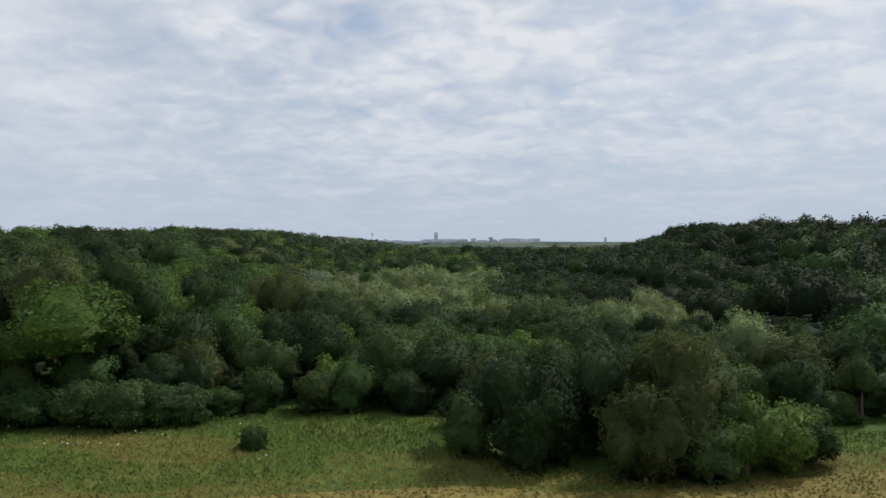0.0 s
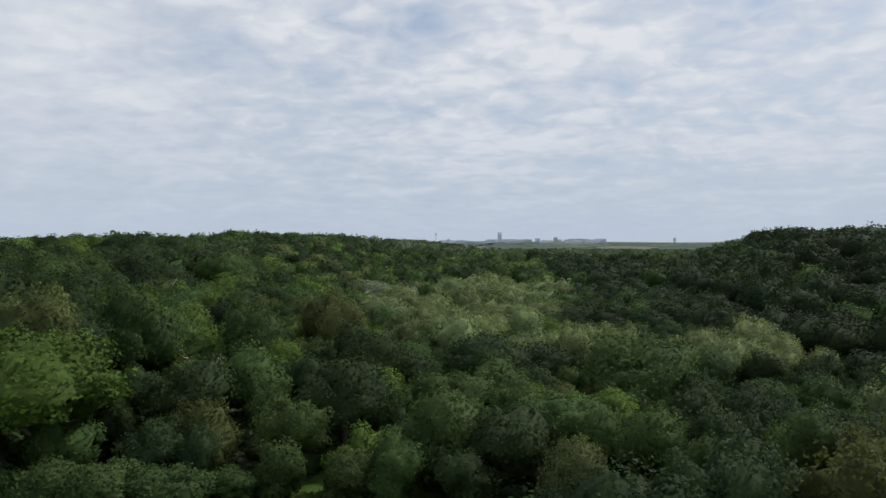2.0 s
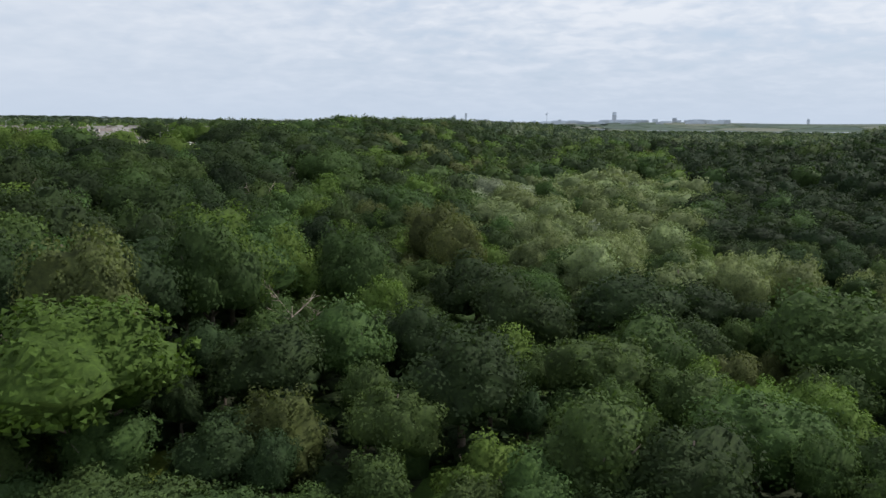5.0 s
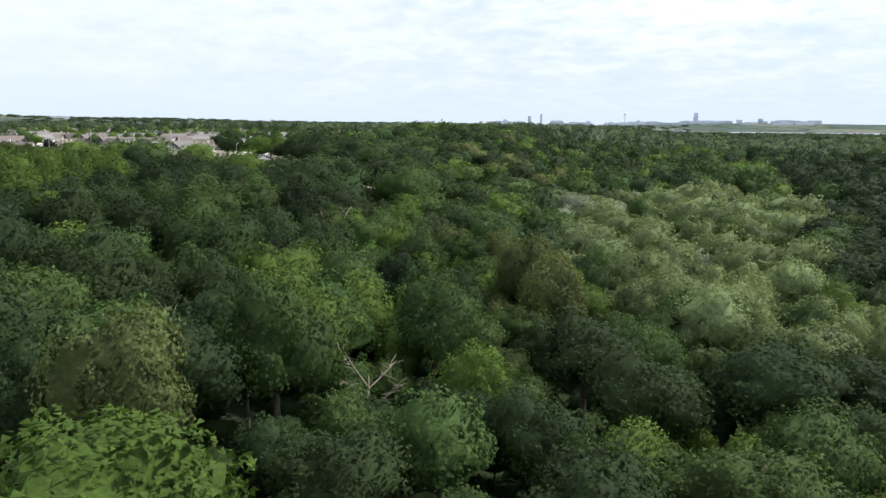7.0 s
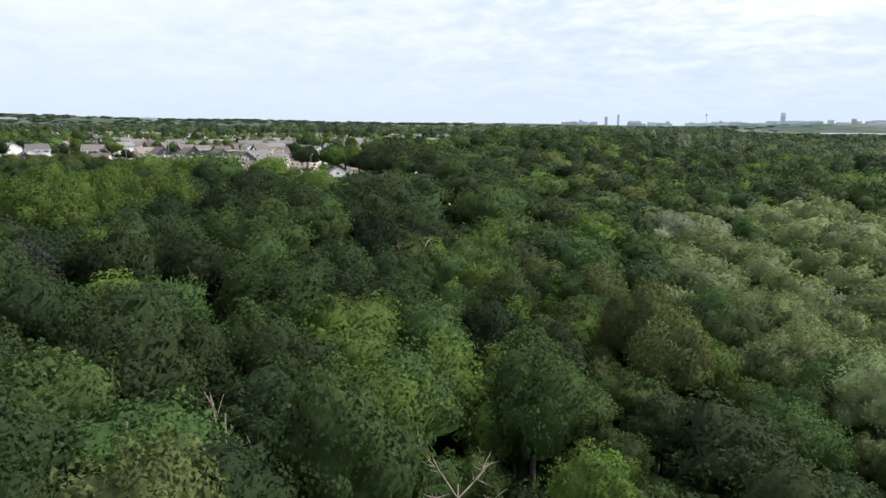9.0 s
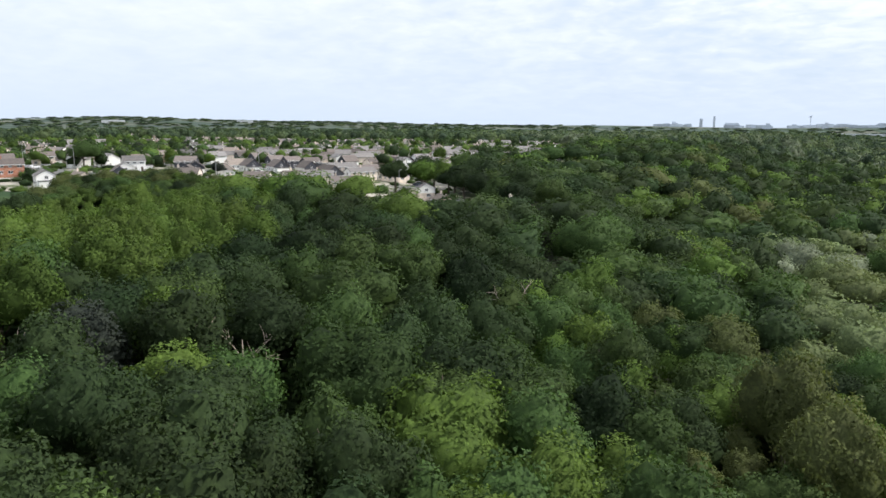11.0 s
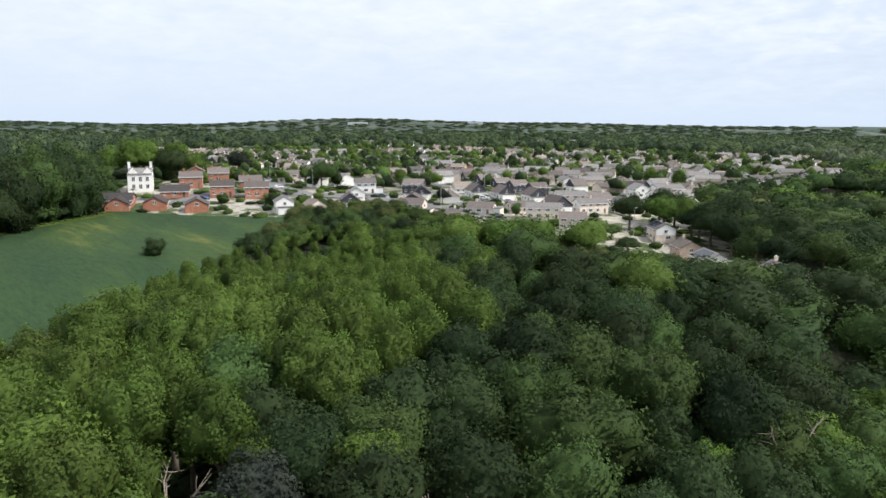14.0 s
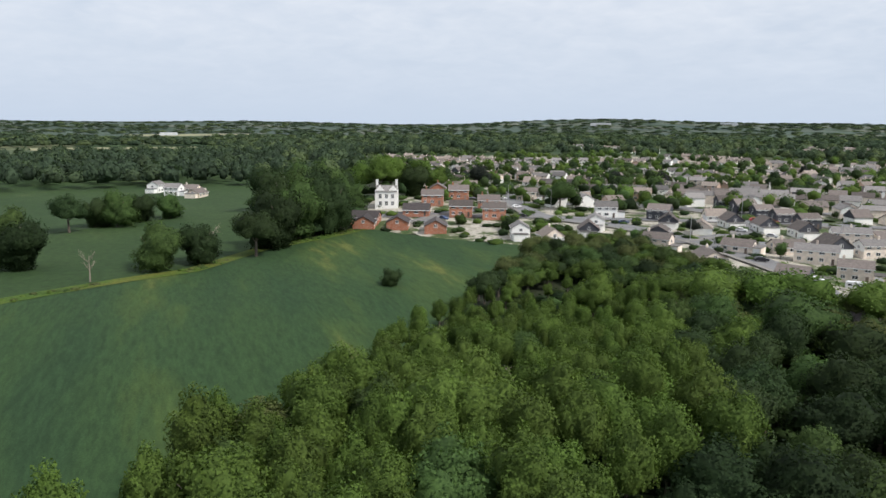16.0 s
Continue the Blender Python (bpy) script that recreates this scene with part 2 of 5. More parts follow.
def patchwork(name, size, crops):
    """Far farmland: fields of many crops side by side, with hedges between."""
    k = Nodes(name, rough=0.95, spec=0.1)
    mp = k.n.new("ShaderNodeMapping")
    mp.inputs["Rotation"].default_value, mp.inputs["Scale"].default_value = (0, 0, radians(28)), (1 / size, 1.6 / size, 0)
    k.l.new(k.n.new("ShaderNodeNewGeometry").outputs["Position"], mp.inputs[0])
    cell = k.n.new("ShaderNodeTexVoronoi")
    cell.inputs["Scale"].default_value = 1.0
    k.l.new(mp.outputs[0], cell.inputs["Vector"])
    c = k.ramp(cell.outputs["Color"], [((i + 0.5) / len(crops), v) for i, v in enumerate(crops)])
    c = k.mix(1.0, c, k.ramp(k.noise(0.03, 5, 0.65), [(0.3, (0.75,) * 3), (0.7, (1.25,) * 3)]), "MULTIPLY")
    edge = k.n.new("ShaderNodeTexVoronoi")
    edge.feature = "DISTANCE_TO_EDGE"
    edge.inputs["Scale"].default_value = 1.0
    k.l.new(mp.outputs[0], edge.inputs["Vector"])
    return k.done(k.mix(k.ramp(edge.outputs["Distance"], [(0.02, (1,) * 3), (0.05, (0,) * 3)]), c, (0.03, 0.05, 0.025)))


FARMLAND = patchwork("distant_farmland", 150.0, [(0.04, 0.07, 0.035), (0.055, 0.09, 0.04), (0.13, 0.145, 0.08), (0.045, 0.075, 0.04), (0.075, 0.10, 0.05), (0.20, 0.20, 0.12)])
# the far hills' haze is put into these muted, bluish field colours
HAZED_HILL = patchwork("hazed_hill_farmland", 260.0, [(0.06, 0.085, 0.07), (0.08, 0.11, 0.085), (0.055, 0.078, 0.07), (0.13, 0.14, 0.11), (0.065, 0.09, 0.075)])
STUBBLE = grassland("pale_stubble", [(0.35, (0.21, 0.215, 0.13)), (0.6, (0.27, 0.265, 0.17))], 0.01, 0.1, (0.4, 1.6, 1), 20, 0.0)
ASPHALT = surface("asphalt_grey", (0.17, 0.17, 0.172), 0.9, 2.0, 0.2, 0.15)
PAVING = surface("concrete_paving", (0.20, 0.19, 0.175), 0.9, 2.0, 0.3, 0.15)
WATER = surface("estuary_water", (0.30, 0.34, 0.38), 0.25, 0.05, 0.01, 0.1, spec=0.5)
ROOF = {
    "brown": tiled_roof("roof_tiles_brown_grey", (0.135, 0.118, 0.112)),
    "grey": tiled_roof("roof_tiles_grey", (0.175, 0.168, 0.168)),
    "dark": tiled_roof("roof_slates_dark", (0.076, 0.068, 0.070)),
    "tan": tiled_roof("roof_tiles_tan", (0.20, 0.172, 0.155)),
}
WALL = {
    "red": brickwork("red_brick", (0.36, 0.130, 0.075), (0.43, 0.17, 0.10), (0.38, 0.30, 0.25)),
    "buff": brickwork("buff_brick", (0.72, 0.62, 0.53), (0.80, 0.70, 0.61), (0.72, 0.66, 0.60)),
    "pink": brickwork("pinkish_brick", (0.42, 0.28, 0.21), (0.50, 0.34, 0.26), (0.48, 0.42, 0.36)),
    "white": surface("white_render", (0.86, 0.85, 0.82), 0.85, 2.5, 0.4, 0.05, coord="Object"),
    "dark": surface("dark_slate_cladding", (0.065, 0.068, 0.080), 0.8, 4.0, 0.5, 0.15, coord="Object"),
}
WHITE_PAINT = surface("white_window_paint", (0.80, 0.80, 0.79), 0.5, 4.0, 0.5, 0.04, coord="Object")
DOOR_PAINT = surface("painted_door", (0.16, 0.12, 0.10), 0.5, 4.0, 0.5, 0.1, coord="Object", by_object=0.5)
GLASS = surface("window_glass", (0.03, 0.035, 0.04), 0.08, 1.0, 0.3, 0.1, spec=0.6, coord="Object")
SOLAR = surface("solar_panel_glass", (0.015, 0.018, 0.035), 0.15, 2.0, 0.3, 0.1, spec=0.6, coord="Object")
STEEL = surface("galvanised_steel", (0.45, 0.46, 0.47), 0.5, 5.0, 0.5, 0.08, metal=0.6, coord="Object")
RUBBER = surface("black_rubber", (0.02, 0.02, 0.02), 0.8, 5.0, 0.5, 0.1, coord="Object")
TIMBER = surface("timber_fence", (0.26, 0.17, 0.10), 0.9, 5.0, 0.5, 0.2)
# skyline concrete, its base colour lifted to pale blue to carry the haze
HAZED_CONCRETE = surface("hazed_city_concrete", (0.54, 0.59, 0.66), 0.9, 0.1, 0.02, 0.10, by_object=0.22)
WHITE_SHED = surface("pale_shed_cladding", (0.52, 0.54, 0.56), 0.7, 0.2, 0.05, 0.08)


# ---- the lie of the land ----
def sstep(a, b, v):
    t = np.clip((np.asarray(v, float) - a) / (b - a), 0, 1)
    return t * t * (3 - 2 * t)


def ground_z(x, y):
    """Height of the ground: a meadow, a wooded valley, a plateau with field and houses, far hills."""
    x, y = np.asarray(x, float), np.asarray(y, float)
    d = np.hypot(x + 30, y - 70)
    az = np.degrees(np.arctan2(x + 30, y - 70))
    foot = np.clip(-22 - 0.4 * (y - 100), -40 - 12 * sstep(205, 250, y), -12) - 34 * (1 - sstep(62, 86, y))
    bank = sstep(0, 65, foot - x)
    z = bank * (12.5 + 4.5 * sstep(30, 140, foot - 35 - x) + 3.0 * sstep(150, 215, y))
    z = z + 5.5 * np.exp(-((x + 318) ** 2 + (y - 172) ** 2) / 38 ** 2)
    z = z + 1.3 * np.exp(-((x + 94) ** 2 + (y - 211) ** 2) / 14 ** 2)
    z = z - 3.0 * np.exp(-((x + 124) ** 2 + (y - 234) ** 2) / 18 ** 2)
    z = z + 14.5 * sstep(8, 60, x - 0.22 * y) * sstep(110, 240, y) * (1 - sstep(500, 1100, d))
    z = z + 3.0 * (1 - sstep(70, 110, y)) * (1 - bank)
    z = z + 7.0 * sstep(280, 520, y) * (1 - bank) + 4.0 * sstep(300, 450, y) * sstep(-20, -90, x) * (1 - sstep(-150, -220, x))
    z = z * (1 - 0.6 * sstep(900, 2200, d))
    top = 42 + 5 * np.sin(np.radians(az * 7)) + 4 * np.sin(np.radians(az * 17 + 40)) + 29 * np.exp(-((az + 55) / 9) ** 2)
    start = np.where((az > -20) & (az < 40), 3200.0, 2000.0)
    z = z + np.maximum(top - z, 0) * sstep(0, 1, (d - start) / (3850 - start))
    return z


def gz(x, y):
    return float(ground_z(x, y))


def poly_has(poly, x, y):
    if np.ndim(x) == 0 and np.ndim(y) == 0:
        x, y, odd = float(x), float(y), False
        for (x0, y0), (x1, y1) in zip(poly, poly[1:] + poly[:1]):
            if (y0 > y) != (y1 > y) and x < (x1 - x0) * (y - y0) / (y1 - y0) + x0:
                odd = not odd
        return odd
    x, y = np.asarray(x, float), np.asarray(y, float)
    inside = np.zeros(x.shape, bool)
    for (x0, y0), (x1, y1) in zip(poly, poly[1:] + poly[:1]):
        cross = (y0 > y) != (y1 > y)
        with np.errstate(divide="ignore", invalid="ignore"):
            inside ^= cross & (x < (x1 - x0) * (y - y0) / (y1 - y0 + 1e-12) + x0)
    return inside


FIELD_EDGE = [(-84, 40), (-101, 62), (-115, 81), (-136, 104), (-161, 127), (-185, 150), (-205, 172), (-222, 187)]
FIELD_HEDGE = [(-190, 20), (-214, 62), (-224, 80), (-230, 95), (-256, 116), (-270, 140), (-277, 151)]
FIELD = FIELD_EDGE + FIELD_HEDGE[::-1]
PADDOCK = [(-190, 20), (-214, 62), (-224, 80), (-230, 95), (-256, 116), (-300, 128), (-345, 120), (-420, 105), (-440, 60), (-400, -40), (-260, -60)]
ESTATE = [(-277, 150), (-222, 187), (-205, 203), (-178, 205), (-150, 204), (-132, 222), (-96, 226), (-92, 240), (-140, 262), (-160, 300), (-150, 400), (-215, 540), (-260, 620), (-420, 640), (-640, 560), (-700, 400), (-640, 240), (-430, 215), (-345, 200), (-330, 165)]
MEADOW_LAND = [(-140, -140), (-100, 30), (-70, 52), (-46, 68), (-26, 68), (-17, 76), (-8, 72), (2, 70), (1, 62), (8, 55), (20, 51), (28, 54), (33, 66), (60, 64), (120, 20), (140, -140)]
WILLOWS = [(-51, 262), (-38, 190), (-28, 167), (-20, 148), (-11, 131), (6, 126), (26, 128), (46, 124), (52, 138), (24, 146), (8, 156), (6, 176), (16, 225), (20, 300), (0, 322), (-24, 322)]
SALLOWS = [(30, 82), (54, 82), (58, 102), (34, 102)]
HAMLETS = [(-600, 735, 14), (-650, 715, 12), (-739, 585, 12), (-680, 856, 12), (-900, 950, 12), (-540, 520, 12), (-610, 285, 12), (-560, 320, 10), (-820, 600, 8), (-1000, 800, 8)]


def tri_mesh(name, verts, tris, mats, index=None, tint=None, normals=None):
    """A mesh out of arrays of points and triangles."""
    me = bpy.data.meshes.new(name)
    n = len(tris)
    me.vertices.add(len(verts))
    me.vertices.foreach_set("co", np.ascontiguousarray(verts, np.float32).ravel())
    me.loops.add(3 * n)
    me.loops.foreach_set("vertex_index", np.ascontiguousarray(tris, np.int32).ravel())
    me.polygons.add(n)
    me.polygons.foreach_set("loop_start", np.arange(0, 3 * n, 3, dtype=np.int32))
    for m in mats:
        me.materials.append(m)
    if index is not None:
        me.polygons.foreach_set("material_index", np.ascontiguousarray(index, np.int32))
    if tint is not None:
        me.attributes.new("tint", "FLOAT", "FACE").data.foreach_set("value", np.ascontiguousarray(tint, np.float32))
    me.update(calc_edges=True)
    if normals is not None:
        me.normals_split_custom_set_from_vertices(normals.astype(np.float32))
    return me


def grid_mesh(name, X, Y, Z, mats, index=None):
    r, c = X.shape
    v = np.stack([X, Y, Z], -1).reshape(-1, 3)
    i = (np.arange(r - 1)[:, None] * c + np.arange(c - 1)[None]).ravel()
    quads = np.stack([i, i + 1, i + c + 1, i + c], 1)
    tris = np.concatenate([quads[:, [0, 1, 2]], quads[:, [0, 2, 3]]])
    me = tri_mesh(name, v, tris, mats, None if index is None else np.concatenate([index, index]))
    me.polygons.foreach_set("use_smooth", np.ones(len(tris), bool))
    return me


def build_ground():
    near_x, near_y = np.arange(-480, 241, 7.0), np.arange(-60, 561, 7.0)
    outward = np.concatenate([np.geomspace(12, 1500, 24), np.arange(1640, 4401, 140)])
    xs = np.concatenate([-480 - outward[::-1], near_x, near_x[-1] + outward])
    ys = np.concatenate([-60 - outward[::-1], near_y, near_y[-1] + outward])
    X, Y = np.meshgrid(xs, ys)
    cx, cy = (X[1:, 1:] + X[:-1, :-1]).ravel() / 2, (Y[1:, 1:] + Y[:-1, :-1]).ravel() / 2
    d = np.hypot(cx + 30, cy - 70)
    index = np.zeros(len(cx), int)
    index[d > 620] = 3
    index[poly_has(PADDOCK, cx, cy) | ((cx < -285) & (cy < 150) & (d < 620))] = 2
    index[poly_has(ESTATE, cx, cy)] = 4
    index[poly_has(MEADOW_LAND, cx, cy - 9) | ((cy < 40) & (cx > -90) & (d < 620))] = 1
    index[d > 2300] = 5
    return tagged(new("ground", grid_mesh("ground", X, Y, ground_z(X, Y), [WOOD_FLOOR, MEADOW, PASTURE, FARMLAND, LAWN, HAZED_HILL], index)),
                  "rolling ground of woodland floor, grass and distant farmland", "ground", kind="structure")


def resample(line, n):
    p = np.array(line, float)
    s = np.concatenate([[0], np.cumsum(np.hypot(*np.diff(p, axis=0).T))])
    t = np.linspace(0, s[-1], n)
    return np.stack([np.interp(t, s, p[:, 0]), np.interp(t, s, p[:, 1])], 1)


def loft(name, edge_a, edge_b, n, m, lift, material):
    """A sheet laid on the ground between two lines."""
    a, b = resample(edge_a, n), resample(edge_b, n)
    t = np.linspace(0, 1, m)[None, :, None]
    p = a[:, None] * (1 - t) + b[:, None] * t
    return new(name, grid_mesh(name, p[..., 0], p[..., 1], ground_z(p[..., 0], p[..., 1]) + lift, [material]))


def strip(name, line, width, lift, material):
    """A road or path along a line."""
    n = max(4, int(np.hypot(*np.diff(np.array(line, float), axis=0).T).sum() / 5))
    p = resample(line, n)
    side = np.gradient(p, axis=0)
    side = np.stack([-side[:, 1], side[:, 0]], 1) / np.hypot(side[:, 0], side[:, 1])[:, None] * width / 2
    return loft(name, p + side, p - side, n, 3, lift, material)


build_ground()
tagged(loft("crop_field", FIELD_EDGE, FIELD_HEDGE, 46, 30, 0.25, CROP), "large field of dense green crop with paler yellowish patches", "field", kind="structure")
tagged(loft("dry_grass", [(-60, -20), (-40, 44), (0, 51), (12, 49), (40, 56), (70, 52)], [(-60, -60), (-20, -40), (0, -30), (20, -40), (40, -40), (70, -40)], 24, 12, 0.12, DRY_GRASS), "dry golden grass beside the green meadow", "grass", kind="structure")

# ---- trees ----
rng = np.random.default_rng(7)


def ball(level):
    bm = bmesh.new()
    bmesh.ops.create_icosphere(bm, subdivisions=level, radius=1.0)
    bm.verts.ensure_lookup_table()
    out = np.array([v.co[:] for v in bm.verts]), np.array([[v.index for v in f.verts] for f in bm.faces])
    bm.free()
    return out


SHELL = {1: ball(1), 2: ball(2), 3: ball(3)}


def unit(v):
    return v / np.maximum(np.linalg.norm(v, axis=-1, keepdims=True), 1e-9)


def cells(g, n, low):
    c = unit(g.normal(size=(n * 3, 3)))
    return c[c[:, 2] > low - 0.1][:n]


def crown(seed, wide, high, boughs, clumps, leaves, leaf, low=-0.25, jitter=0.46, deep=0.30, fine=0.16, shell=3, open_low=0.0):
    """Points and triangles of a crown about its middle: leaves on a dome that swells into boughs, and these into clumps."""
    g = np.random.default_rng(seed)
    size = np.array([wide, wide, high])
    big, small = cells(g, boughs, low), cells(g, clumps, low)
    reach = g.uniform(0.70, 1.18, len(big))
    r_big, r_small = 2.3 / math.sqrt(len(big)), 2.3 / math.sqrt(len(small))

    def swell(e):
        d1 = np.linalg.norm(e[:, None] - big[None], axis=2)
        i1 = d1.argmin(1)
        d1 = d1[np.arange(len(e)), i1]
        d2 = np.linalg.norm(e[:, None] - small[None], axis=2)
        i2 = d2.argmin(1)
        d2 = d2[np.arange(len(e)), i2]
        h1, h2 = np.sqrt(np.clip(1 - (d1 / r_big) ** 2, 0, 1)), np.sqrt(np.clip(1 - (d2 / r_small) ** 2, 0, 1))
        r = (1 - deep - fine + deep * h1 + fine * h2) * reach[i1]
        tilt = 0.55 * (e - big[i1]) / r_big + 0.45 * (e - small[i2]) / r_small
        return r, tilt

    e = unit(g.normal(size=(leaves * 2, 3)) + np.array([0, 0, 0.25 if low > -0.5 else -0.05]))
    e = e[e[:, 2] > low][:leaves]
    r, tilt = swell(e)
    p = e * size * (r * g.uniform(0.90, 1.10, len(e)))[:, None]
    if open_low:
        keep = g.random(len(e)) > open_low * np.clip(0.6 - e[:, 2], 0, 1)
        p, e, tilt = p[keep], e[keep], tilt[keep]
    m = len(p)
    swollen = unit(e / size) + 1.15 * tilt
    nrm = unit(swollen + 1.5 * jitter * g.normal(size=(m, 3)) + np.array([0, 0, 0.15]))
    soft = unit(0.66 * unit(swollen) + 0.55 * nrm)
    a = unit(np.cross(nrm, g.normal(size=(m, 3))))
    b = np.cross(nrm, a)
    s = leaf * g.uniform(0.6, 1.4, (m, 1))
    tri = np.stack([p + a * s * 0.75, p - a * s * 0.4 + b * s * 0.55, p - a * s * 0.4 - b * s * 0.55], 1)
    sv, st = SHELL[shell]
    st = st[(sv[st][:, :, 2] > low - 0.3).any(1)]
    rs, core_tilt = swell(sv)
    core = sv * size * (rs * 0.905)[:, None]
    core[:, 2] = np.where(sv[:, 2] < low, core[:, 2] * 0.9, core[:, 2])
    normals = np.concatenate([np.repeat(soft, 3, axis=0), unit(unit(sv / size) + 0.8 * core_tilt)])
    return np.concatenate([tri.reshape(-1, 3), core]), np.concatenate([np.arange(3 * m).reshape(-1, 3), st + 3 * m]), normals


def tube(points, radii, sides=6):
    """Points and triangles of a tapering tube."""
    p, rr = np.array(points, float), np.array(radii, float)
    t = unit(np.gradient(p, axis=0))
    ref = np.where(np.abs(t[:, 2:3]) > 0.9, np.array([[1.0, 0, 0]]), np.array([[0, 0, 1.0]]))
    a = unit(np.cross(t, ref))
    b = np.cross(t, a)
    w = np.linspace(0, 2 * math.pi, sides, endpoint=False)
    ring = p[:, None] + (a[:, None] * np.cos(w)[None, :, None] + b[:, None] * np.sin(w)[None, :, None]) * rr[:, None, None]
    n = len(p)
    i, j = np.meshgrid(np.arange(n - 1), np.arange(sides), indexing="ij")
    i, j = i.ravel(), j.ravel()
    q0, q1, q2, q3 = i * sides + j, i * sides + (j + 1) % sides, (i + 1) * sides + (j + 1) % sides, (i + 1) * sides + j
    cap = np.array([[(n - 1) * sides, (n - 1) * sides + m, (n - 1) * sides + m + 1] for m in range(1, sides - 1)])
    return ring.reshape(-1, 3), np.concatenate([np.stack([q0, q1, q2], 1), np.stack([q0, q2, q3], 1), cap])


def join(pieces):
    v, t, o = [], [], 0
    for a, b in pieces:
        v.append(a), t.append(b + o)
        o += len(a)
    return np.concatenate(v), np.concatenate(t)


def trunk(seed, high, thick, limbs, spread):
    g = np.random.default_rng(seed)
    lean = g.normal(0, 0.25, 2)
    stem = [(0, 0, -0.4), (lean[0] * 0.3, lean[1] * 0.3, high * 0.45), (lean[0], lean[1], high)]
    out = [tube(stem, [thick * 1.3, thick * 0.8, thick * 0.25])]
    for i in range(limbs):
        w = 2 * math.pi * (i + g.uniform(0, 0.6)) / limbs
        z0 = high * g.uniform(0.35, 0.6)
        end = np.array([math.cos(w) * spread, math.sin(w) * spread, z0 + high * g.uniform(0.2, 0.4)])
        mid = end * np.array([0.5, 0.5, 0]) + np.array([0, 0, z0 + (end[2] - z0) * 0.35])
        out.append(tube([(lean[0] * 0.4, lean[1] * 0.4, z0), mid, end], [thick * 0.5, thick * 0.32, thick * 0.1], 5))
    return join(out)


def plain_tree(name, leaf_kind, high, wide, lift, boughs, clumps, leaves, leaf, seed, label, category="tree", limbs=5, **more):
    """A tree that stands at the origin: an Empty with a trunk and a crown. lift: where the crown begins, as a part of its height."""
    base = new(name)
    tagged(base, label, category)
    half = high * (1 - lift) / 2
    v, t, nv = crown(seed, wide, half, boughs, clumps, int(1.05 * leaves), 0.9 * leaf, **more)
    v = v + np.array([0, 0, high - half])
    for child, mesh in (("trunk", tri_mesh("trunk", *trunk(seed, high * 0.82, 0.024 * high, limbs, wide * 0.55), [BARK])), ("crown", tri_mesh("crown", v, t, [LEAF[leaf_kind]], normals=nv))):
        new(child, mesh).parent = base
    return base


def bare_tree(name, seed, high, label, forks=5):
    """A dead tree: a pale trunk with forked limbs and twigs, each limb a part."""
    g = np.random.default_rng(seed)
    base = tagged(new(name), label, "tree")
    new("trunk", tri_mesh("trunk", *tube([(0, 0, -0.3), (0.1, 0, high * 0.4), (0.2, 0.1, high * 0.8)], [0.17, 0.12, 0.04]), [DEADWOOD])).parent = base
    for i in range(forks):
        w = 2 * math.pi * (i + g.uniform(0, 0.7)) / forks
        z0 = high * g.uniform(0.3, 0.7)
        d = np.array([math.cos(w), math.sin(w), g.uniform(0.5, 1.3)])
        d = d / np.linalg.norm(d) * high * g.uniform(0.35, 0.55)
        p0 = np.array([0.1, 0, z0])
        p1 = p0 + d * 0.5 + g.normal(0, 0.15, 3)
        p2 = p0 + d + g.normal(0, 0.35, 3)
        bits = [tube([p0, p1, p2], [0.075, 0.05, 0.02], 5)]
        for q in range(9):
            s = p0 + d * g.uniform(0.35, 0.95)
            e = s + unit(d + g.normal(0, 0.8, 3) * np.linalg.norm(d)) * high * g.uniform(0.08, 0.2)
            bits.append(tube([s, (s + e) / 2 + g.normal(0, 0.08, 3), e], [0.04, 0.026, 0.01], 4))
        new("limb", tri_mesh("limb", *join(bits), [DEADWOOD])).parent = base
    return base


# One pattern tree of each look stands at its own place in the wood; the rest are copies.
NEAR = {}


def pattern(kind, *args, **more):
    NEAR.setdefault(kind, []).append((args, more))


for s in range(4):
    pattern("dark", "oak_tree", "dark", 12.5, 5.4, 0.10, 20, 150, 3100, 0.295, 11 + s, "broad dark green oak tree in the closed wood")
    pattern("mid", "broadleaf_tree", "mid", 12.5, 5.2, 0.10, 17, 130, 3100, 0.285, 31 + s, "rounded mid-green broadleaf tree in the closed wood")
for s in range(3):
    pattern("bright", "sycamore_tree", "bright", 12.5, 5.2, 0.10, 18, 110, 3300, 0.29, 51 + s, "fresh bright green sycamore tree with large leaf clumps", fine=0.15)
    pattern("ash", "ash_tree", "ash", 12.5, 3.3, 0.14, 16, 90, 3600, 0.215, 71 + s, "slender yellow-green ash tree at the field's edge", limbs=5, deep=0.42, fine=0.16, jitter=0.5, open_low=0.35)
    pattern("willow", "willow_tree", "willow", 9.5, 4.6, 0.04, 20, 150, 3000, 0.24, 91 + s, "soft grey-green willow tree on the valley floor", jitter=0.5, deep=0.34)
pattern("silver", "white_willow_tree", "silver", 10.0, 4.8, 0.06, 20, 150, 3000, 0.25, 101, "silvery pale willow tree on the valley floor", jitter=0.5, deep=0.34)
pattern("olive", "lime_tree", "olive", 12.5, 5.2, 0.08, 18, 110, 4300, 0.28, 111, "olive-green tree with pale flower tufts")
pattern("copper", "copper_beech_tree", "copper", 12.5, 5.2, 0.1, 14, 100, 4300, 0.29, 121, "dark purplish copper beech tree in the wood")
pattern("shrub", "shrub", "mid", 12.5, 7.0, 0.0, 14, 70, 4600, 0.50, 131, "rounded green shrub at the meadow's edge", category="shrub", low=-0.85)
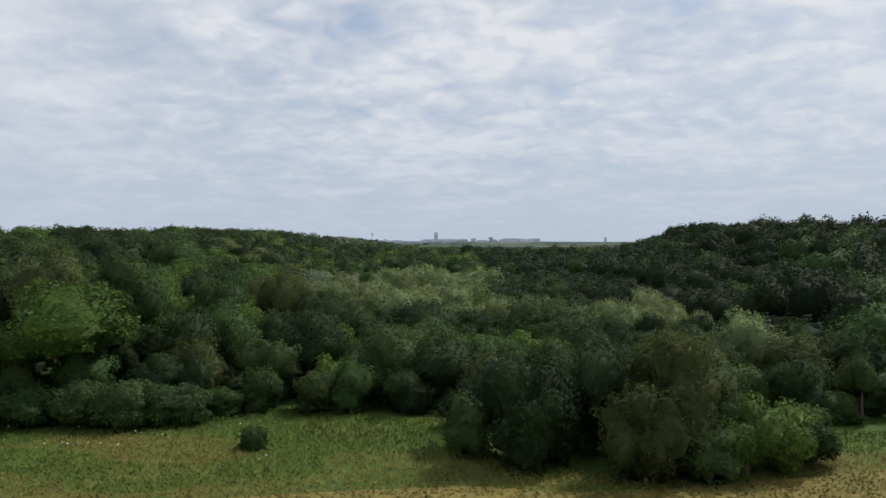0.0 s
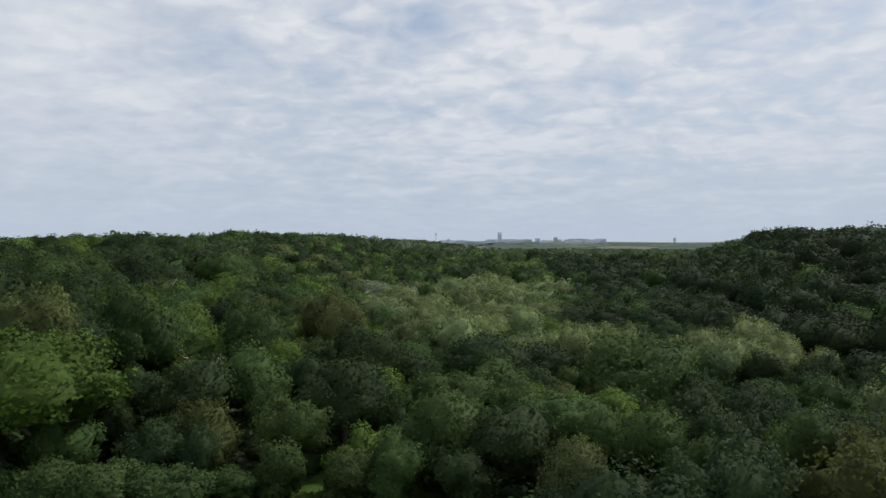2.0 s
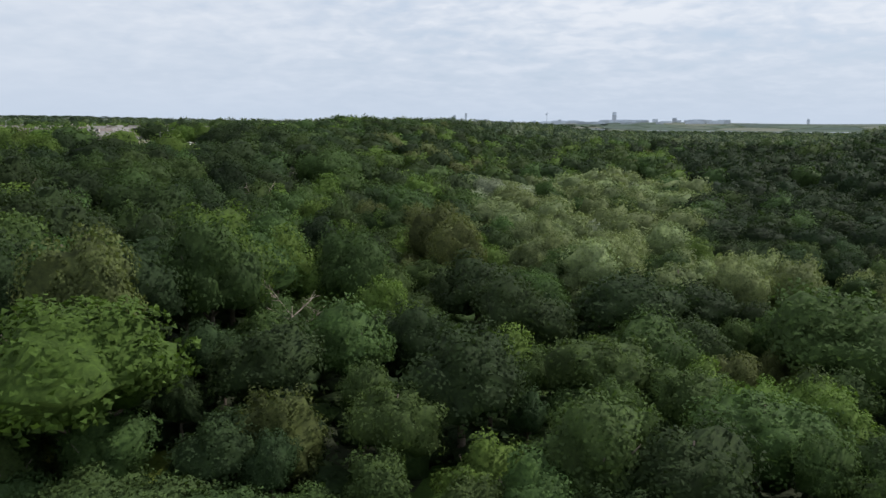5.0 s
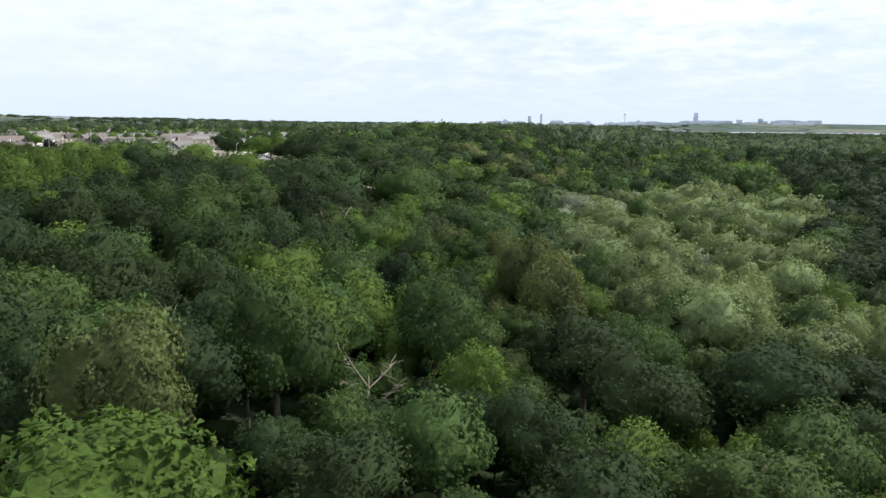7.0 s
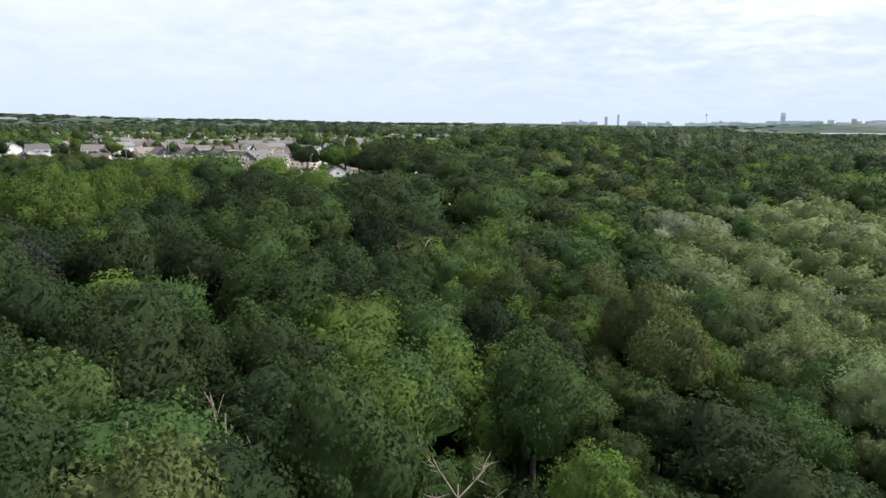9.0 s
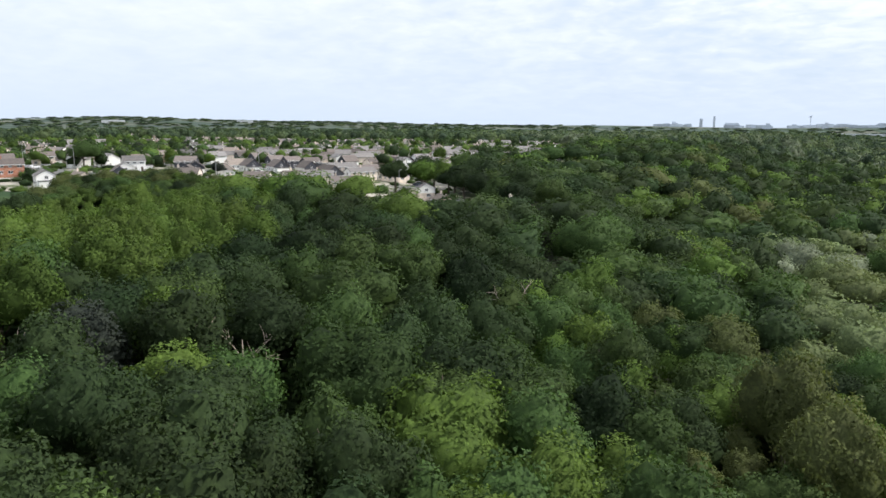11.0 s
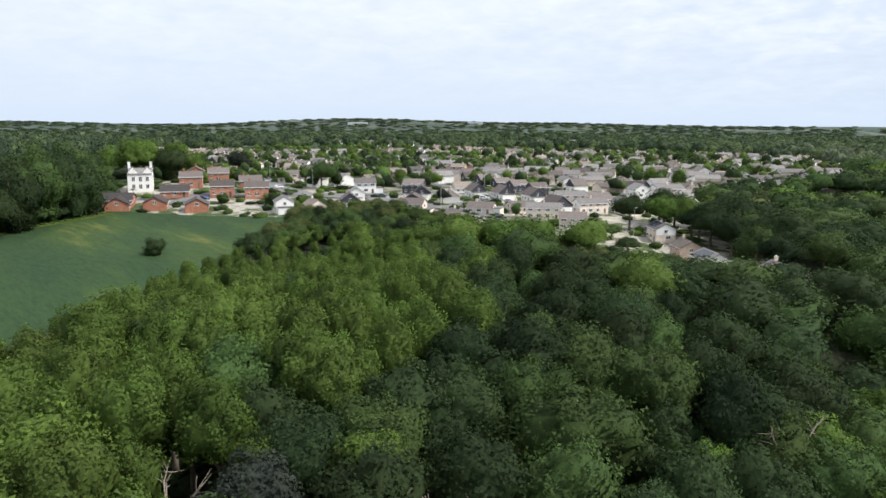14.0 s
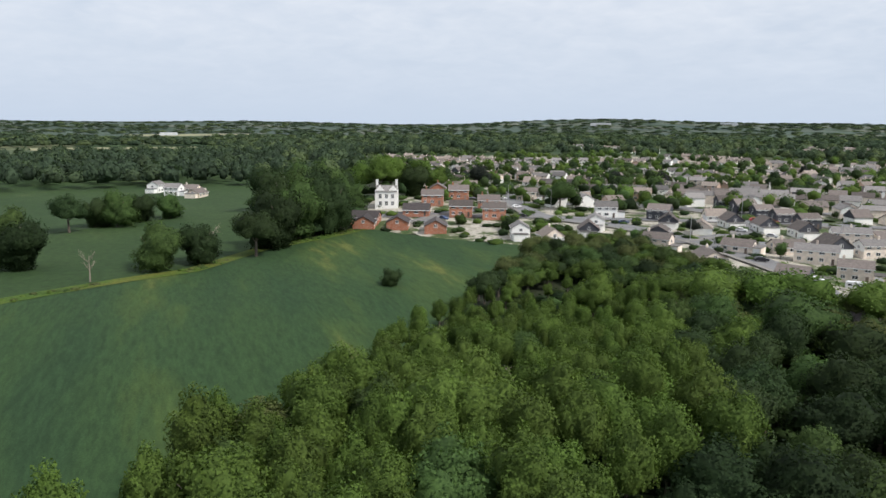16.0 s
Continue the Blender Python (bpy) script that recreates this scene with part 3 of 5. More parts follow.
pattern("greyshrub", "sallow_shrub", "greyshrub", 12.5, 8.0, 0.0, 16, 90, 5000, 0.52, 133, "dense grey-green sallow shrub at the meadow's edge", category="shrub", low=-0.85, deep=0.36)
pattern("birch", "birch_tree", "birch", 12.5, 3.4, 0.02, 18, 120, 5000, 0.21, 141, "drooping silver birch tree with fine olive foliage", limbs=5, low=-0.95, deep=0.46, fine=0.16, jitter=0.6)
pattern("edge", "hawthorn_tree", "dark", 12.5, 5.6, 0.0, 18, 120, 5200, 0.29, 151, "dark green hawthorn tree with foliage down to the grass", low=-0.97, deep=0.36)
pattern("edge", "hawthorn_tree", "mid", 12.5, 5.6, 0.0, 16, 110, 5200, 0.29, 152, "mid-green hawthorn tree with foliage down to the grass", low=-0.97, deep=0.36)
pattern("lightshrub", "hazel_shrub", "bright", 12.5, 6.0, 0.0, 16, 90, 5000, 0.36, 161, "light green hazel shrub with foliage down to the grass", category="shrub", low=-0.97, deep=0.42)
MADE = {}
TALL = {"willow": 9.5, "silver": 10.0}


def plant(kind, which, x, y, high, turn, wide=1.0, z=None):
    """Stand a tree of that kind at a place, at its height."""
    key = (kind, which % len(NEAR[kind]))
    k = high / TALL.get(kind, 12.5)
    sink = 0.16 * high if kind in ("edge", "shrub", "greyshrub", "birch", "lightshrub") else 0.0
    k *= 1.1 if sink else 1.0
    place = pose(x, y, (gz(x, y) - sink if z is None else z), 0, 0, turn) @ Matrix.Diagonal((k * wide, k * wide, k, 1))
    if key not in MADE:
        args, more = NEAR[kind][key[1]]
        MADE[key] = plain_tree(*args, **more)
        MADE[key].matrix_basis = place
        return MADE[key]
    made = copy_thing(MADE[key], Matrix.Identity(4))
    made.matrix_basis = place
    return made


# single trees that stand out in the wood and along its edge: kind, x, y, height, radius
VALLEY_TREES = [
    ("mid", 14.9, 106.9, 13.0, 7.2), ("bright", -38.5, 73.5, 13.6, 8.0), ("dark", -3, 117, 11.8, 7.2), ("dark", -21, 118, 12.6, 6.4),
    ("dark", -14.5, 110.5, 11.8, 5.8), ("olive", -33, 147, 15.0, 5.2), ("olive", -28, 138.5, 14.0, 5.0), ("bright", -28.8, 107.8, 11.5, 4.0),
    ("mid", -36.5, 116.6, 15.0, 5.0), ("willow", -14.6, 156.7, 9.5, 5.2), ("silver", -43, 250, 12.5, 7.0), ("silver", -34, 247, 11.0, 6.0),
    ("silver", -47, 240, 10.0, 5.0), ("mid", 4.7, 85.6, 8.6, 4.8), ("dark", -16, 86.5, 11.2, 5.4), ("mid", -27, 92, 11.0, 5.0),
    ("dark", -31, 84, 9.3, 4.6), ("mid", -6, 95, 10.0, 4.9), ("dark", 5, 124, 9.5, 6.0), ("mid", -2, 103, 10.0, 4.6), ("dark", -22, 100, 10.5, 5.0),
]
HILL_TREES = [
    ("olive", -43.7, 80.9, 13.6, 4.6), ("mid", -42, 95, 15.5, 5.2), ("dark", -56.6, 92.8, 12.0, 6.2), ("mid", -65.5, 117.5, 13.2, 6.2),
    ("bright", -82, 112, 11.2, 4.7), ("copper", -84, 103, 10.0, 5.3), ("bright", -74.5, 106, 9.2, 5.2), ("dark", -92.5, 110.7, 11.2, 5.8),
    ("mid", -78.5, 132.8, 14.5, 6.2), ("dark", -68.2, 135.3, 13.6, 5.2), ("mid", -49, 122, 14.0, 5.8), ("dark", -48, 132, 13.5, 5.0),
    ("dark", -50, 79, 11.5, 3.6), ("dark", -98, 137, 11.5, 5.8), ("mid", -88, 146, 12.5, 5.4), ("dark", -55, 107, 12.5, 4.8),
]
SLOPE_TREES = [
    ("mid", -64.4, 155, 13.0, 5.0), ("dark", -73.8, 153, 15.0, 5.6), ("mid", -51, 149, 14.0, 5.0), ("dark", -104.8, 159.6, 10.5, 5.6),
    ("mid", -81.4, 149.7, 14.5, 5.6), ("dark", -95.4, 163.6, 12.0, 5.6), ("dark", -82.7, 168, 13.0, 5.6), ("mid", -72, 194, 15.0, 6.8),
    ("dark", -112, 152, 10.5, 5.4), ("dark", -133, 163, 9.0, 5.6), ("olive", -141, 181, 6.0, 4.6), ("dark", -113, 178, 9.0, 5.6),
    ("dark", -100, 187, 9.0, 5.6), ("dark", -58, 188, 12.0, 6.4), ("bright", -66, 176, 12.0, 5.6), ("mid", -83, 222, 11.5, 6.6), ("olive", -43, 170, 12.0, 5.6),
]
EDGE_TREES = [
    ("edge", 7, 57.5, 10.0, 4.8), ("edge", 2, 59.5, 5.4, 2.8), ("edge", 12, 60.5, 10.5, 4.6), ("birch", 17.5, 55.5, 12.8, 3.8), ("birch", 14.5, 52, 8.6, 2.9),
    ("edge", 21, 57, 8.8, 4.2), ("lightshrub", 22.5, 53.5, 6.4, 3.0), ("lightshrub", 26, 54.5, 5.6, 2.8), ("greyshrub", 27.5, 56, 5.0, 2.8), ("edge", 19, 52.5, 5.4, 2.8), ("birch", 23, 67, 10.5, 4.0),
    ("edge", -6, 79, 9.5, 4.8), ("edge", -0.5, 78, 8.5, 4.4), ("birch", -26.5, 77, 9.0, 2.8), ("birch", 40, 82, 9.0, 4.6), ("birch", 47, 86, 9.0, 4.6),
    ("shrub", -13, 74, 4.2, 2.5), ("shrub", -18.8, 75, 4.6, 2.6), ("shrub", -22, 73, 2.8, 2.3),
]
EDGE_SHRUBS = [
    ("shrub", -15.9, 61, 1.9, 1.3), ("greyshrub", -26, 70, 4.2, 3.4), ("greyshrub", -30, 69, 4.8, 3.6), ("greyshrub", -35, 69.5, 4.6, 3.4),
    ("greyshrub", -40, 68, 4.4, 3.2), ("edge", -44, 70, 7.0, 4.0), ("edge", -37, 73, 7.5, 3.8), ("edge", -52, 73, 9.0, 4.6), ("edge", -41, 69.5, 6.6, 3.4), ("edge", -47.5, 70, 6.8, 3.6), ("edge", 31, 68, 5.4, 3.0), ("lightshrub", -13, 77.5, 6.0, 2.8), ("edge", -9.5, 75.5, 6.2, 3.2), ("edge", -4, 74.5, 5.2, 3.0),
    ("shrub", 33, 70, 3.4, 2.2), ("edge", 36, 74, 6.0, 3.6), ("shrub", 38, 70, 3.0, 2.4), ("edge", 43, 73, 6.0, 3.8), ("shrub", 46, 69, 3.2, 2.6), ("edge", 51, 76, 7.0, 4.0),
]
WIDTH = {"ash": 3.3, "willow": 4.6, "silver": 4.8, "shrub": 7.0, "greyshrub": 8.0, "lightshrub": 6.0, "birch": 3.4, "edge": 5.6, "dark": 5.4}
taken = []
for i, (kind, x, y, high, radius) in enumerate(VALLEY_TREES + HILL_TREES + SLOPE_TREES + EDGE_TREES + EDGE_SHRUBS):
    plant(kind, i, x, y, high, 47 * i, radius / (WIDTH.get(kind, 5.2) * high / TALL.get(kind, 12.5)))
    taken.append((x, y, 0.72 * radius + 1.2))
taken += [(-49.5, 92.8, 4.0), (-37.8, 103, 4.0), (-88.9, 98.8, 4.0), (-75.5, 114.5, 4.0)]   # room for bare trees


EDGE_LINE = resample(FIELD_EDGE, 60)


def field_edge_gap(x, y):
    p = EDGE_LINE
    return np.hypot(x - p[:, 0], y - p[:, 1]).min()


def wood_kind(x, y, g):
    """Which tree grows there, how high and how wide."""
    if poly_has(WILLOWS, x, y) or poly_has(SALLOWS, x, y):
        return ("silver" if y > 150 and g.random() < 0.03 else "willow" if g.random() < (0.90 if y > 110 else 0.3) else "mid"), g.uniform(5.5, 11.5), g.uniform(0.75, 1.1)
    if x < -84 and y < 190 and field_edge_gap(x, y) < 46 + 8 * math.sin(x * 0.1) and g.random() < 0.93:
        return ("ash" if g.random() < 0.85 else "bright"), min(g.uniform(0.9, 1.08) * float(np.interp(x, [-172, -120], [5.2, 13.2])), max(3.0, 54.8 - 0.20 * math.hypot(x + 48, y - 88) - gz(x, y))), g.uniform(0.85, 1.15)
    n = noise.noise((x * 0.018, y * 0.018, 3.0)) + g.normal(0, 0.28)
    kind = "dark" if n < -0.14 else "mid" if n < 0.30 else "bright" if g.random() < 0.7 else "olive"
    high = g.uniform(9.5, 13.0) if x < -40 else g.uniform(6.5, 9.0) if y < 140 else g.uniform(7.5, 10.5)
    if x < -120:
        high = min(high, float(np.interp(x, [-172, -120], [6.2, 11.0])))
    if x < -98 and y > 160:
        high = g.uniform(9.0, 11.5)
    if (-98 if y < 235 else -125) <= x < -55 and 180 < y < 300:
        high = g.uniform(8.5, 12.0)
    if -130 < x < -50 and 236 < y < 300:
        high = g.uniform(7.5, 10.5)
    if -150 < x < -104 and 318 < y < 366:
        high = g.uniform(5.8, 7.4)
    if y > 130 and -130 < x < -70 and g.random() < 0.5:
        kind = "dark"
    if x < -95 and 128 < y < 232:
        high = min(high, max(5.2, 54.8 - 0.20 * math.hypot(x + 48, y - 88) - gz(x, y)))
    if -138 < x < -84 and 188 < y < 236:
        high = min(high, max(4.4, 45.7 - 0.174 * math.hypot(x + 38.6, y - 82.4) - gz(x, y)))
    if x > 14:
        kind = ("deep" if x > 48 or y > 178 else "dark") if g.random() < 0.85 else "mid"
    if x > 60:
        high = g.uniform(8.5, 15.0)
    elif x > -60 and y > 300:
        high = g.uniform(10.0, 14.5)
    return kind, high, g.uniform(0.85, 1.2)


def wood_at(x, y):
    x, y = np.asarray(x, float), np.asarray(y, float)
    if x.ndim == 0:
        return not any(poly_has(p, x, y) for p in (FIELD, PADDOCK, ESTATE, MEADOW_LAND)) and not poly_has(FIELD, x - 8.6, y + 7.4) and not (y < 52 and x > -80)
    inside = ~(poly_has(FIELD, x - 8.6, y + 7.4) | poly_has(FIELD, x, y) | poly_has(PADDOCK, x, y) | poly_has(ESTATE, x, y) | poly_has(MEADOW_LAND, x, y))
    return inside & ~((np.asarray(y) < 52) & (np.asarray(x) > -80))


def scatter(x0, x1, y0, y1, cell, g):
    xs, ys = np.meshgrid(np.arange(x0, x1, cell), np.arange(y0, y1, cell * 0.87))
    xs = xs + (np.arange(xs.shape[0]) % 2)[:, None] * cell / 2
    xs, ys = xs.ravel() + g.uniform(-0.3, 0.3, xs.size) * cell, ys.ravel() + g.uniform(-0.3, 0.3, xs.size) * cell
    return xs, ys


def in_near(x, y):
    return (y < 178) & (x > -185) & (x < 48)


xs, ys = scatter(-185, 48, 40, 178, 6.7, rng)
ok = wood_at(xs, ys) & in_near(xs, ys) & ~((xs > -93) & (xs < -52) & (ys < 74))
for i, (x, y) in enumerate(zip(xs[ok], ys[ok])):
    kind, high, wide = wood_kind(x, y, rng)
    room = min(math.hypot(x - a, y - b) / c for a, b, c in taken)
    if room < 0.66:
        continue
    if room < 1.0:
        high, wide = 0.72 * high, 0.8 * wide
    if kind != "ash" and rng.random() < 0.05:
        continue
    plant(kind, int(rng.integers(4)), float(x), float(y), float(high), float(rng.uniform(0, 360)), float(wide))

# slim young ashes between the others along the field
ash_spots = [(o.matrix_basis.translation.x, o.matrix_basis.translation.y) for o in scene.objects if o.name.startswith("ash_tree")]
xs, ys = scatter(-172, -84, 60, 178, 5.6, rng)
for x, y in zip(xs[wood_at(xs, ys)], ys[wood_at(xs, ys)]):
    if field_edge_gap(x, y) < 40 and min(math.hypot(x - a, y - b) for a, b in ash_spots) > 3.5 and min(math.hypot(x - a, y - b) / c for a, b, c in taken) > 0.9:
        ash_spots.append((x, y))
        plant("ash", int(rng.integers(3)), float(x), float(y), float(rng.uniform(0.78, 1.0) * np.interp(x, [-172, -120], [7.0, 13.0])), float(rng.uniform(0, 360)), float(rng.uniform(0.7, 0.95)))


# the low end of the wood, between the field's corner and the first gardens
xs, ys = scatter(-212, -128, 146, 206, 5.3, rng)
for x, y in zip(xs[wood_at(xs, ys)], ys[wood_at(xs, ys)]):
    if (x < -185 or y > 176) and min(math.hypot(x - a, y - b) / c for a, b, c in taken) > 0.8:
        kind = str(rng.choice(["edge", "mid", "ash", "olive", "dark"]))
        high = float(rng.uniform(4.6, 6.6))
        plant(kind, int(rng.integers(4)), float(x), float(y), high, float(rng.uniform(0, 360)), float(rng.uniform(1.2, 1.6)) * (1.5 if kind == "ash" else 1.0))


def grass_tufts(name, spots, high, material, label):
    """Tufts of upright blades, joined."""
    g = np.random.default_rng(17)
    x, y = spots[:, 0], spots[:, 1]
    p = np.stack([x, y, ground_z(x, y) + 0.1], 1)
    n = len(p)
    tri = []
    for q in range(3):
        w = g.uniform(-1.4, 1.4, n)
        h = high * g.uniform(0.5, 1.3, n)
        side = np.stack([np.cos(w), np.sin(w), np.zeros(n)], 1) * (0.07 * g.uniform(0.6, 1.4, n))[:, None]
        lean = np.stack([g.normal(0, 0.12, n), g.normal(0, 0.12, n), h], 1)
        tri.append(np.stack([p - side, p + side, p + lean], 1))
    tri = np.concatenate(tri)
    return tagged(new(name, tri_mesh(name, tri.reshape(-1, 3), np.arange(len(tri) * 3).reshape(-1, 3), [material], normals=np.tile(np.array([0.0, 0.0, 1.0]), (len(tri) * 3, 1)))), label, "grass", kind="stuff")


tx, ty = rng.uniform(-62, 62, 42000), rng.uniform(44, 78, 42000)
here = poly_has(MEADOW_LAND, tx, ty)
lush = np.array([noise.noise((a * 0.07, b * 0.12, 0.0)) for a, b in zip(tx, ty)]) + (ty - 56) * 0.04
GREEN_BLADE = foliage("blade_green", (0.13, 0.19, 0.045), (0.17, 0.20, 0.05), 0.15, 0.5)
STRAW_BLADE = foliage("blade_straw", (0.28, 0.24, 0.08), (0.24, 0.22, 0.07), 0.15, 0.5)
HERB_BLADE = foliage("blade_dark_herb", (0.10, 0.16, 0.036), (0.12, 0.165, 0.04), 0.15, 0.5)
green, straw = here & (lush > 0.05) & (lush < 0.5), here & (lush <= 0.05)
grass_tufts("meadow_grass", np.stack([tx[green], ty[green]], 1), 0.24, GREEN_BLADE, "tall green meadow grass with scattered herbs")
grass_tufts("meadow_straw", np.stack([tx[straw], ty[straw]], 1), 0.18, STRAW_BLADE, "dry straw-coloured meadow grass")
dense = here & (lush >= 0.5)
grass_tufts("meadow_herbs", np.stack([tx[dense], ty[dense]], 1), 0.28, HERB_BLADE, "dense dark green nettles and herbs by the shrubs")
FLOWER = surface("white_petals", (0.75, 0.75, 0.66), 0.7, 5.0, 0.5, 0.05)
fx, fy = rng.uniform(-45, -14, 420), rng.uniform(55, 70, 420)
near_f = poly_has(MEADOW_LAND, fx, fy) & (np.array([noise.noise((a * 0.15, b * 0.2, 5.0)) for a, b in zip(fx, fy)]) > 0.05)
fp = np.stack([fx, fy, ground_z(fx, fy) + 0.5], 1)[near_f]
ft = np.stack([fp + rng.normal(0, 0.06, fp.shape) for _ in range(3)], 1)
tagged(new("white_flowers", tri_mesh("white_flowers", ft.reshape(-1, 3), np.arange(len(ft) * 3).reshape(-1, 3), [FLOWER])), "small white flower heads in the meadow", "flowers", kind="stuff")

# the wood farther off: one closed canopy of many trees
KINDS = ["deep", "dark", "mid", "bright", "ash", "willow", "silver", "olive"]


# leaf tones for far trees, with distance haze painted in as paler, bluer green
HAZED_LEAF = {"deep": "hazed_dark", "dark": "hazed_dark", "mid": "hazed_mid", "bright": "hazed_bright", "willow": "hazed_willow", "silver": "hazed_willow"}
for far_name, tone in (("hazed_dark", (0.042, 0.066, 0.042)), ("hazed_mid", (0.062, 0.092, 0.052)), ("hazed_bright", (0.092, 0.125, 0.062)), ("hazed_willow", (0.112, 0.138, 0.095))):
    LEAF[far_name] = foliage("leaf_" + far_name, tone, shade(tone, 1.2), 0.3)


def canopy(name, spots, detail, label):
    """Many trees, joined: spots of x, y, height, width, kind. detail: lobes, leaves, leaf size."""
    boughs, clumps, leaves, leaf, shell = detail
    g = np.random.default_rng(5)
    shapes = [crown(200 + s, 5.2, 5.2, boughs, clumps, leaves, leaf, -0.1, 0.42, 0.32, 0.15, shell) for s in range(7)]
    V, T, I, C, N, o = [], [], [], [], [], 0
    for x, y, high, wide, kind in spots:
        v, t, nv = shapes[int(g.integers(7))]
        w = g.uniform(0, 2 * math.pi)
        rot = np.array([[math.cos(w), -math.sin(w), 0], [math.sin(w), math.cos(w), 0], [0, 0, 1]])
        wide = wide * min(1.0, 0.1 + high / 8.5) if shell == 2 else wide
        V.append((v * np.array([wide, wide, high / 11.0])) @ rot.T + np.array([x, y, gz(x, y) + high * ((0.58 if high > 7 else 0.42) if shell > 1 else 0.36 if high > 5 else 0.10)]))
        N.append(nv @ rot.T)
        T.append(t + o)
        o += len(v)
        I.append(np.full(len(t), KINDS.index(kind)))
        C.append(np.full(len(t), g.random()))
    # canopies of large leaves take the leaf colours with haze in them
    me = tri_mesh(name, np.concatenate(V), np.concatenate(T), [LEAF[HAZED_LEAF.get(k, k) if leaf > 1 else k] for k in KINDS], np.concatenate(I), np.concatenate(C), np.concatenate(N))
    return tagged(new(name, me), label, "trees", kind="stuff")


spots = []
xs, ys = scatter(-340, 300, 30, 470, 9.2, rng)
ok = wood_at(xs, ys) & ~in_near(xs, ys) & (np.arctan2(xs + 10, ys) < 0.75) & (ys > 60 - 0.2 * xs.clip(-200, 0))
for x, y in zip(xs[ok], ys[ok]):
    kind, high, wide = wood_kind(x, y, rng)
    if any((x - a) ** 2 + (y - b) ** 2 < c * c for a, b, c in taken):
        continue
    spots.append((x, y, high * 1.03, 1.2 * wide, "dark" if kind == "copper" else kind))
nearer = [p for p in spots if p[1] < 265 and -230 < p[0] < 120]
canopy("woodland_canopy", nearer, (14, 70, 880, 0.38, 2), "closed canopy of mixed green broadleaf woodland")
canopy("woodland_slopes", [p for p in spots if p not in nearer], (10, 40, 250, 0.66, 2), "closed canopy of dark green woodland on the far slopes")

spots = []
xs, ys = scatter(-180, 60, 62, 180, 4.6, rng)
for x, y in zip(xs, ys):
    if wood_at(x, y) and wood_at(x, y - 7) and x < 40:
        spots.append((x, y, float(rng.uniform(3.0, 5.0)), float(rng.uniform(0.55, 0.8)), "dark" if rng.random() < 0.6 else "mid"))
canopy("undergrowth", spots, (5, 12, 60, 0.62, 1), "dark green undergrowth of bramble and holly beneath the trees")

def bearing(x, y):
    return math.degrees(math.atan2(x + 48, y - 88)), math.hypot(x + 48, y - 88)


def far_open(x, y):
    """Open land beyond: pastures, stubble and the gardens of far streets."""
    a, d = bearing(x, y)
    if (-101 < a < -86 and 800 < d < 1070) or (-94 < a < -80 and 1750 < d < 2350) or (-99 < a < -94 and 1300 < d < 1500):
        return True
    return any((x - hx) ** 2 + (y - hy) ** 2 < 62 ** 2 for hx, hy, _ in HAMLETS)


g2 = np.random.default_rng(12)
far_spots, farther = [], []
d = 440.0
while d < 3650:
    step = max(15.0, 0.019 * d)
    for az in np.arange(-112, 46, math.degrees(step / d)):
        a, dd = math.radians(az + g2.uniform(-0.4, 0.4) * math.degrees(step / d)), d + g2.uniform(-0.45, 0.45) * step
        x, y = -30 + dd * math.sin(a), 70 + dd * math.cos(a)
        n = noise.noise((x * 0.0035, y * 0.0035, 8.0)) + 0.5 * noise.noise((x * 0.011, y * 0.011, 1.0))
        open_land = n > (0.20 if az < -62 and dd > 800 else 0.34 if dd < 1000 else 0.26 if az > -35 else 0.22)
        if dd > (3050 if 0 < az < 24 else 3620) or far_open(x, y):
            continue
        if open_land or not wood_at(x, y) or (dd < 600 and az > -20 and y < 470 and -340 < x < 300):
            continue
        size = g2.uniform(0.8, 1.5) * max(1.0, step / 15.0)
        high = g2.uniform(9.0, 15.5)
        if dd > 2300:
            size, high = 0.8 * size, g2.uniform(6.0, 9.0)
        kind = str(g2.choice(["dark", "mid", "mid", "bright", "willow" if az > -25 and dd < 900 else "dark"]))
        if az < -58 and dd < 700:
            kind, high = str(g2.choice(["dark", "dark", "mid", "bright" if az > -80 else "dark"])), high * 1.15
        (far_spots if dd < 1000 else farther).append((x, y, high, size, kind))
    d += step * 0.88
hedge = []
for x, y in resample(FIELD_HEDGE, 240):
    if noise.noise((x * 0.05, y * 0.05, 2.0)) > -0.05:
        hedge.append((x + g2.uniform(-1.6, 1.6), y + g2.uniform(-1.6, 1.6), g2.uniform(0.5, 2.0), g2.uniform(0.14, 0.34), str(g2.choice(["mid", "olive", "ash"]))))
tagged(strip("rough_grass", FIELD_HEDGE, 5.0, 0.34, MEADOW), "rough yellowish grass margin beside the crop field", "grass", kind="structure")
canopy("field_hedge", hedge, (5, 12, 90, 0.4, 1), "low uneven scrub between the crop field and the pasture")
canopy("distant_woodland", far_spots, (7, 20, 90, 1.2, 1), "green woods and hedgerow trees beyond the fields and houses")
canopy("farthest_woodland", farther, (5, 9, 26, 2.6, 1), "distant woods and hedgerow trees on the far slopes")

# ---- houses ----
def part(name, bm, material, parent, label=""):
    """One mesh object under a thing or a part."""
    me = bpy.data.meshes.new(name)
    bm.normal_update()
    bm.to_mesh(me)
    bm.free()
    for m in material if isinstance(material, list) else [material]:
        me.materials.append(m)
    ob = new(name, me)
    ob.parent = parent
    return tagged(ob, label) if label else ob


